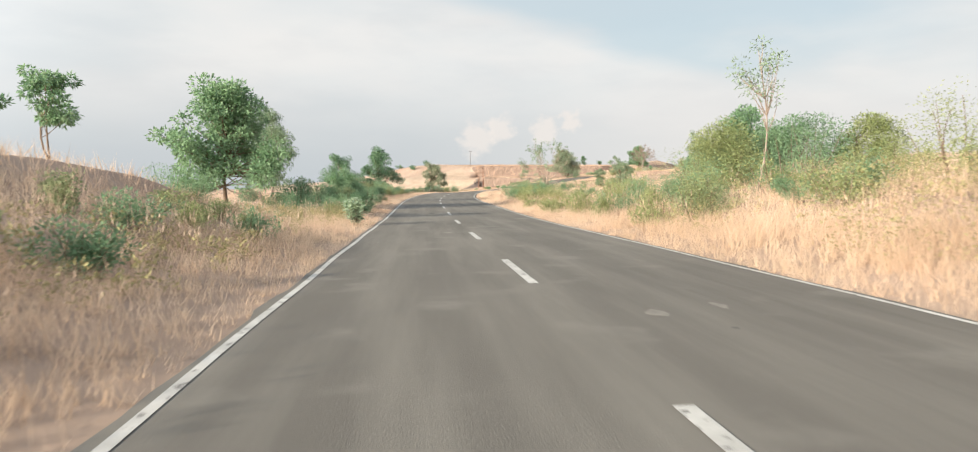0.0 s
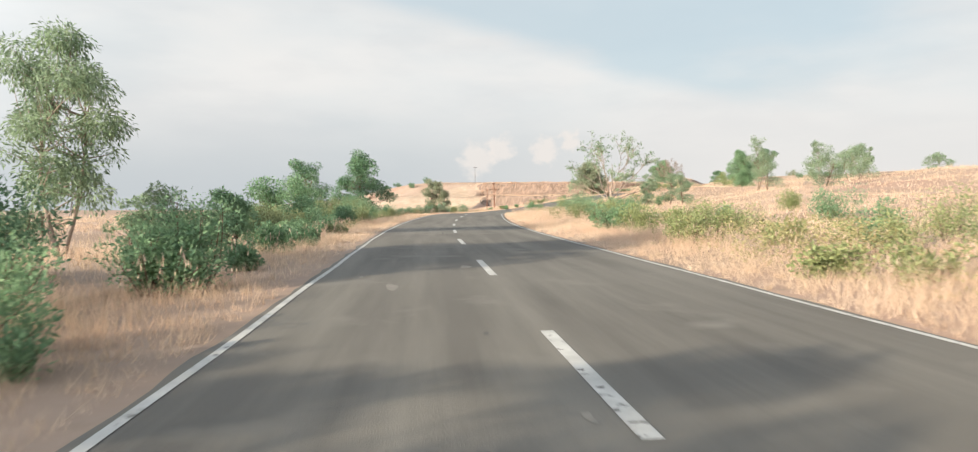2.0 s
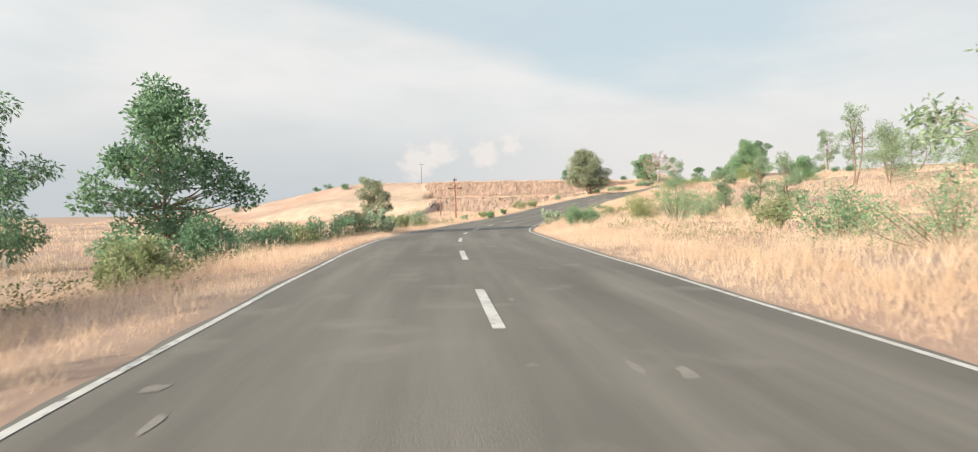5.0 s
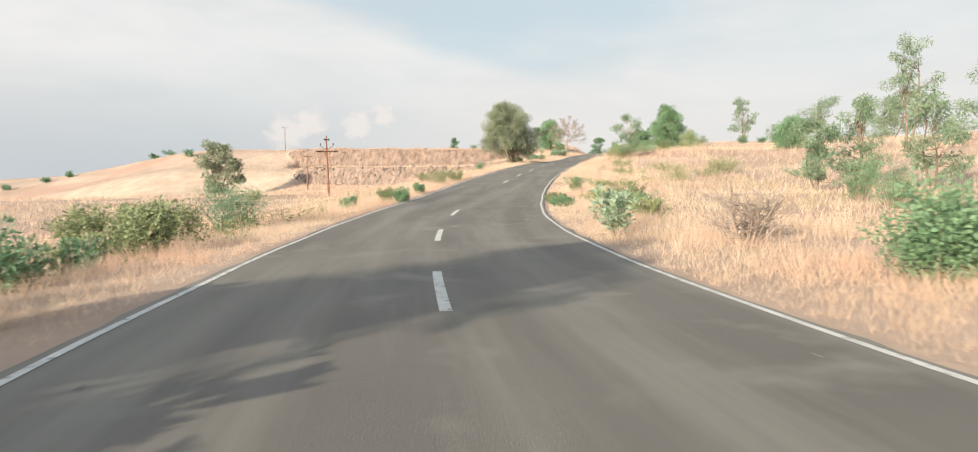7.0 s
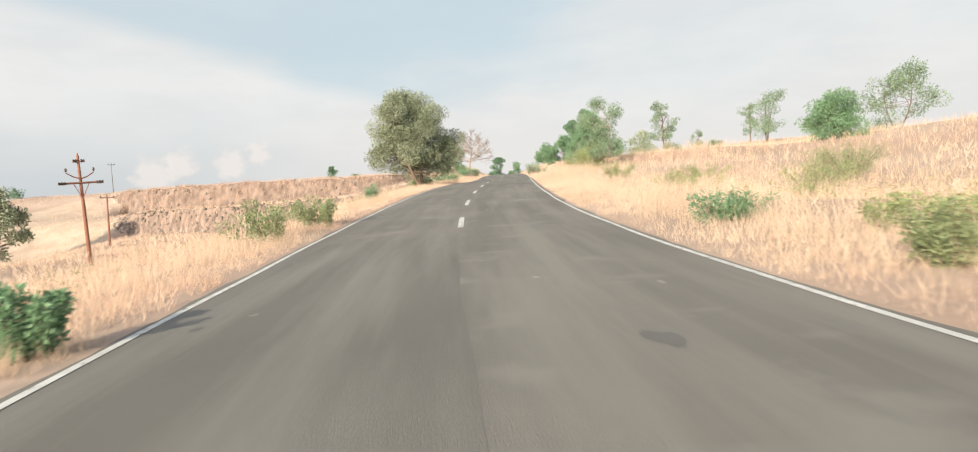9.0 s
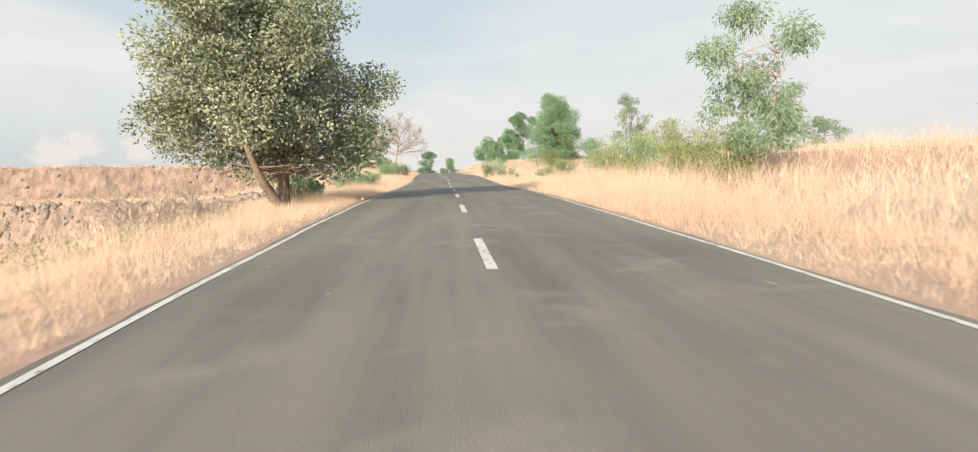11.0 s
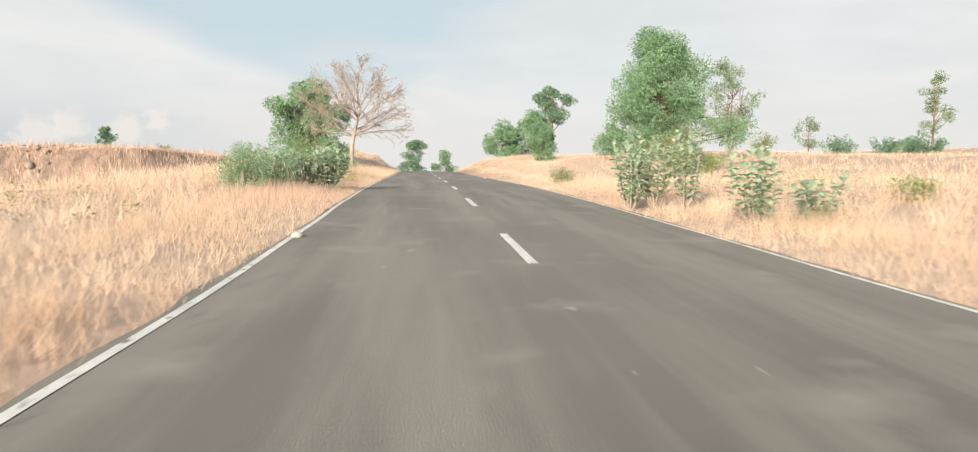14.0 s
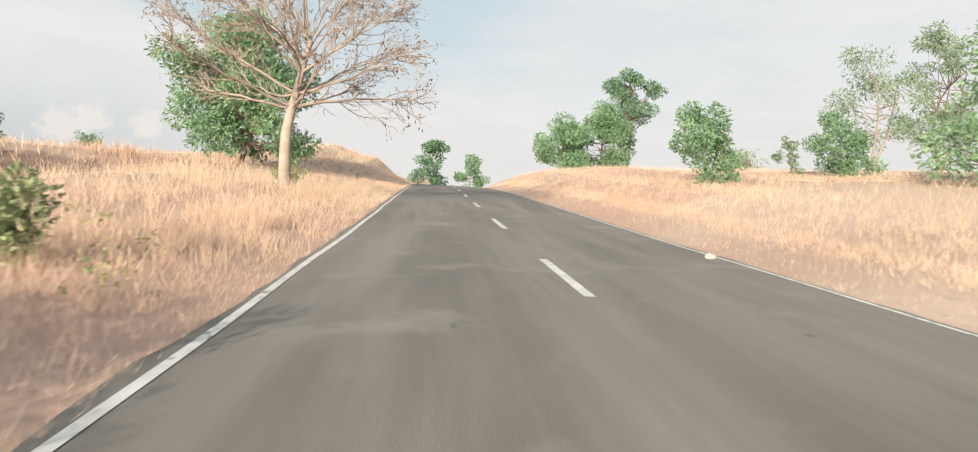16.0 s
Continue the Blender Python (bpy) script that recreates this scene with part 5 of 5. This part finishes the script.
make_dead_shrub(17.6, 199.4, 1.5, 2.4, 5)
make_dead_shrub(18.4, 203.0, 1.6, 2.6, 6)
make_dead_shrub(19.8, 200.6, 1.2, 2.0, 7)
for x, y, tall, wide, m in ((32.7, 169.0, 1.9, 2.4, M_YELLOW), (31.6, 177.8, 1.1, 3.2, M_YELLOW), (12.7, 152.1, 0.7, 1.1, M_YELLOW), (10.5, 149.9, 0.75, 0.6, M_OLIVE), (20.0, 160.2, 0.5, 0.8, M_YELLOW), (29.3, 166.8, 1.0, 1.9, M_OLIVE), (22.8, 168.5, 0.8, 2.4, M_YELLOW), (12.9, 155.6, 0.75, 1.3, M_MIDLEAF), (14.2, 151.2, 0.65, 1.8, M_YELLOW), (31.3, 168.0, 1.8, 2.4, M_OLIVE), (28.2, 181.9, 1.3, 2.5, M_YELLOW), (9.9, 144.0, 0.55, 1.2, M_YELLOW), (5.9, 140.0, 0.6, 0.7, M_MIDLEAF), (32.5, 158.5, 1.1, 2.8, M_MIDLEAF), (25.0, 164.3, 1.6, 2.4, M_YELLOW), (15.5, 132.5, 1.9, 1.3, M_MIDLEAF), (18.3, 137.3, 2.2, 0.9, M_MIDLEAF), (3.9, 77.7, 1.05, 1.4, M_MIDLEAF), (5.0, 77.0, 1.05, 1.4, M_YELLOW), (4.2, 70.8, 1.5, 1.0, M_YELLOW), (4.5, 68.2, 1.25, 0.8, M_MIDLEAF), (4.9, 92.0, 2.0, 3.4, M_MIDLEAF), (11.4, 144.5, 0.8, 1.8, M_OLIVE), (40.3, 205.0, 1.4, 2.6, M_OLIVE)):
    make_shrub(x, y, tall * 0.9, wide * 1.45, m, size=0.08, slim=0.4, count=2000, label="yellow-green shrub on the grassy slope", stems=18, clump=0.13)
make_shrub(44.0, 210.4, 2.3, 3.6, M_YELLOW, size=0.13, slim=0.35, count=3000, label="sprawling yellow-green bush above dry grass", stems=16)
make_shrub(41.2, 206.6, 1.9, 2.6, M_YELLOW, size=0.13, slim=0.35, count=2600, label="sprawling yellow-green bush above dry grass", stems=16)
make_tree(59.9, 222.3, 4.2, 5.0, 0.02, M_YELLOW, size=0.18, slim=0.4, count=3000, clumps=44, label="broad yellow-green thicket on the slope", trunks=4)
make_shrub(35.6, 198.6, 1.35, 1.7, M_MIDLEAF, size=0.11, count=1700, label="leafy green bush above dry grass")
make_shrub(34.0, 197.2, 0.95, 1.0, M_YELLOW, size=0.11, count=1300, label="leafy green bush above dry grass")
make_shrub(33.9, 194.3, 1.7, 2.6, M_YELLOW, size=0.11, slim=0.4, count=3000, label="tall yellow-green bush above dry grass", stems=14)
make_shrub(33.2, 192.0, 1.6, 2.0, M_YELLOW, size=0.11, slim=0.4, count=2400, label="tall yellow-green bush above dry grass", stems=14)
make_shrub(37.2, 200.4, 1.5, 2.0, M_YELLOW, size=0.12, count=2400, label="leafy green bush above dry grass")
make_shrub(39.8, 203.2, 1.8, 2.6, M_YELLOW, size=0.12, slim=0.4, count=1900, label="leafy green bush above dry grass", stems=14)
make_shrub(49.6, 218.4, 2.5, 3.2, M_MIDLEAF, size=0.22, slim=0.5, count=1000, label="leafy bright green bush above dry grass")
make_shrub(50.2, 223.4, 1.3, 2.0, M_OLIVE, count=1300)
make_milkweed(48.0, 227.0, 0.55, 0.5, 4)
make_shrub(47.5, 221.8, 0.8, 2.0, M_OLIVE, size=0.12, count=1500, label="leafy bright green bush above dry grass")
make_shrub(55.4, 230.3, 1.0, 1.9, M_OLIVE, size=0.1, count=2000, label="leafy bright green bush above dry grass")
make_milkweed(51.4, 238.1, 1.75, 1.2, 15, big=1.1)
make_milkweed(52.1, 238.0, 1.9, 1.3, 15, big=1.1)
make_milkweed(52.3, 237.2, 2.15, 1.1, 13, big=1.1)
make_milkweed(50.6, 233.8, 1.55, 1.2, 12, big=1.1)
make_milkweed(51.2, 233.0, 1.0, 1.3, 10, big=1.1)
make_shrub(59.6, 251.7, 0.85, 1.3, M_OLIVE, size=0.1, slim=0.4, count=900, label="yellow-green shrub above dry grass")
make_shrub(77.5, 263.6, 1.9, 3.8, M_OLIVE, size=0.16, count=2600, label="olive shrub at the foot of a tree")
make_shrub(72.7, 255.3, 1.3, 4.6, M_YELLOW, size=0.12, count=3600, label="low yellow-green shrub on the verge bank")
for x, y in ((98.0, 262.6), (101.6, 260.5), (106.0, 260.8), (105.0, 258.5)):
    make_shrub(x, y, 1.6, 2.6, M_DARKLEAF, size=0.2, count=900, label="low dark green shrub along the rise", stems=9)
make_shrub(55.8, 233.6, 0.55, 1.2, M_YELLOW, size=0.09, count=1200, label="low yellow-green shrub on the verge bank")


def disc_insulator(at, tall=0.24):
    x, y, z = at
    return tubes([([(x, y, z), (x, y, z + tall * 0.2), (x, y, z + tall * 0.35), (x, y, z + tall * 0.55), (x, y, z + tall * 0.75), (x, y, z + tall)], (0.03, 0.05, 0.095, 0.05, 0.085, 0.03))], 8)


def pole(x, y, tall, turn=0.0, lean=0.0, arms=True, label="rust-brown steel power pole with cross-arms and insulators", bark=None):
    """A steel post with a braced cross-arm, a small upswept arm over it and insulators."""
    m = bark or M_RUST
    e = thing("power_pole", (x, y, ground_z(x, y) - 0.1), label, "power pole", "power poles", turn)
    e.rotation_euler[1] = lean
    part("post", tubes([([(0, 0, 0), (0, 0, tall * 0.5), (0, 0, tall * 0.97), (0, 0, tall)], (0.13, 0.105, 0.075, 0.02))], 8), m, e)
    h = tall * 0.74
    if not arms:
        part("cross_arm", tubes([([(-0.75, -0.1, tall * 0.93), (0.75, -0.1, tall * 0.93)], (0.05, 0.05))], 4), m, e)
        for k in (-1, 1):
            part("insulator", disc_insulator((k * 0.7, -0.1, tall * 0.93)), M_PORC, e)
        return e
    arm = part("cross_arm", tubes([([(-1.05, -0.12, h), (0, -0.12, h), (1.05, -0.12, h)], (0.06, 0.06, 0.06))], 4), m, e)
    for k in (-1, 1):
        part("brace", tubes([([(k * 0.42, -0.12, h - 0.03), (0, -0.1, h - 0.95)], (0.025, 0.025))], 4), m, e)
        part("insulator", tubes([([(k * 0.80, -0.12, h), (k * 0.86, -0.12, h), (k * 0.95, -0.12, h), (k * 1.02, -0.12, h), (k * 1.1, -0.12, h), (k * 1.2, -0.12, h)], (0.04, 0.11, 0.06, 0.12, 0.06, 0.11))], 9), M_PORC, arm)
        up = part("upper_arm", tubes([([(0, -0.1, h + 0.25), (k * 0.35, -0.1, h + 0.36), (k * 0.75, -0.1, h + 0.62)], (0.04, 0.035, 0.03))], 4), m, e)
        part("insulator", disc_insulator((k * 0.75, -0.1, h + 0.66)), M_PORC, up)
        part("insulator", tubes([([(k * 0.08, -0.1, tall * 0.93), (k * 0.14, -0.1, tall * 0.93), (k * 0.22, -0.1, tall * 0.93), (k * 0.3, -0.1, tall * 0.93)], (0.05, 0.12, 0.07, 0.11))], 9), M_PORC, e)
    return e


pole(-1.5, 194.1, 6.9, 0.35, -0.03)
pole(-8.7, 333.0, 7.4, 0.4, 0.0, False, "far thin power pole on the plateau", M_IRON)
pole(-3.4, 236.0, 6.0, 0.4, 0.02, False, "slim rusty power pole in the dry field")


def lattice_tower(x, y, tall, foot):
    e = thing("transmission_tower", (x, y, ground_z(x, y) - 0.3), "far grey steel lattice transmission tower", "tower")
    legs = [(sx * foot / 2, sy * foot / 2) for sx, sy in ((-1, -1), (1, -1), (1, 1), (-1, 1))]
    tip = 0.12

    def on(k, f):
        g = 1 - (1 - tip) * f
        return (legs[k % 4][0] * g, legs[k % 4][1] * g, tall * f)
    for k in range(4):
        part("leg", tubes([([on(k, 0), on(k, 0.5), on(k, 1)], (0.22, 0.2, 0.16))], 4), M_IRON, e)
    for k in range(4):
        for i in range(8):
            a, b = i / 8, (i + 1) / 8
            part("brace", tubes([([on(k, a), on(k + 1, b)], (0.1, 0.1))], 3), M_IRON, e)
            part("brace", tubes([([on(k + 1, a), on(k, b)], (0.1, 0.1))], 3), M_IRON, e)
    for h in (0.78, 0.9):
        part("cross_arm", tubes([([(-foot * 0.6, 0, tall * h), (0, 0, tall * h + 0.4), (foot * 0.6, 0, tall * h)], (0.08, 0.25, 0.08))], 4), M_IRON, e)


lattice_tower(-313, 561, 21, 4.5)


def stone(x, y, size, seed):
    rng = np.random.default_rng(seed)
    bm = bmesh.new()
    bmesh.ops.create_icosphere(bm, subdivisions=2, radius=size)
    for v in bm.verts:
        v.co *= 1 + 0.22 * noise.noise(v.co / size * 1.4 + Vector((seed, 0, 0)))
        v.co.z *= 0.7
    me = bpy.data.meshes.new("stone")
    bm.to_mesh(me)
    bm.free()
    me.materials.append(M_STONE)
    ob = new("stone", me)
    ob.location, ob.rotation_euler = (x, y, 0), (0, 0, rng.uniform(0, 6))
    return ob


for k, (s, d, size) in enumerate(((281.5, 3.1, 0.10), (272.0, 2.9, 0.05), (209.0, 3.2, 0.05), (206.0, -3.4, 0.06), (244.5, -3.3, 0.09), (28.0, -3.5, 0.05))):
    p = road_at(s, d)
    ob = stone(float(p[0]), float(p[1]), size, k)
    ob.location.z = float(p[2]) + size * 0.35
    tagged(ob, "pale loose stone lying at the road edge", "stone", "loose stones")
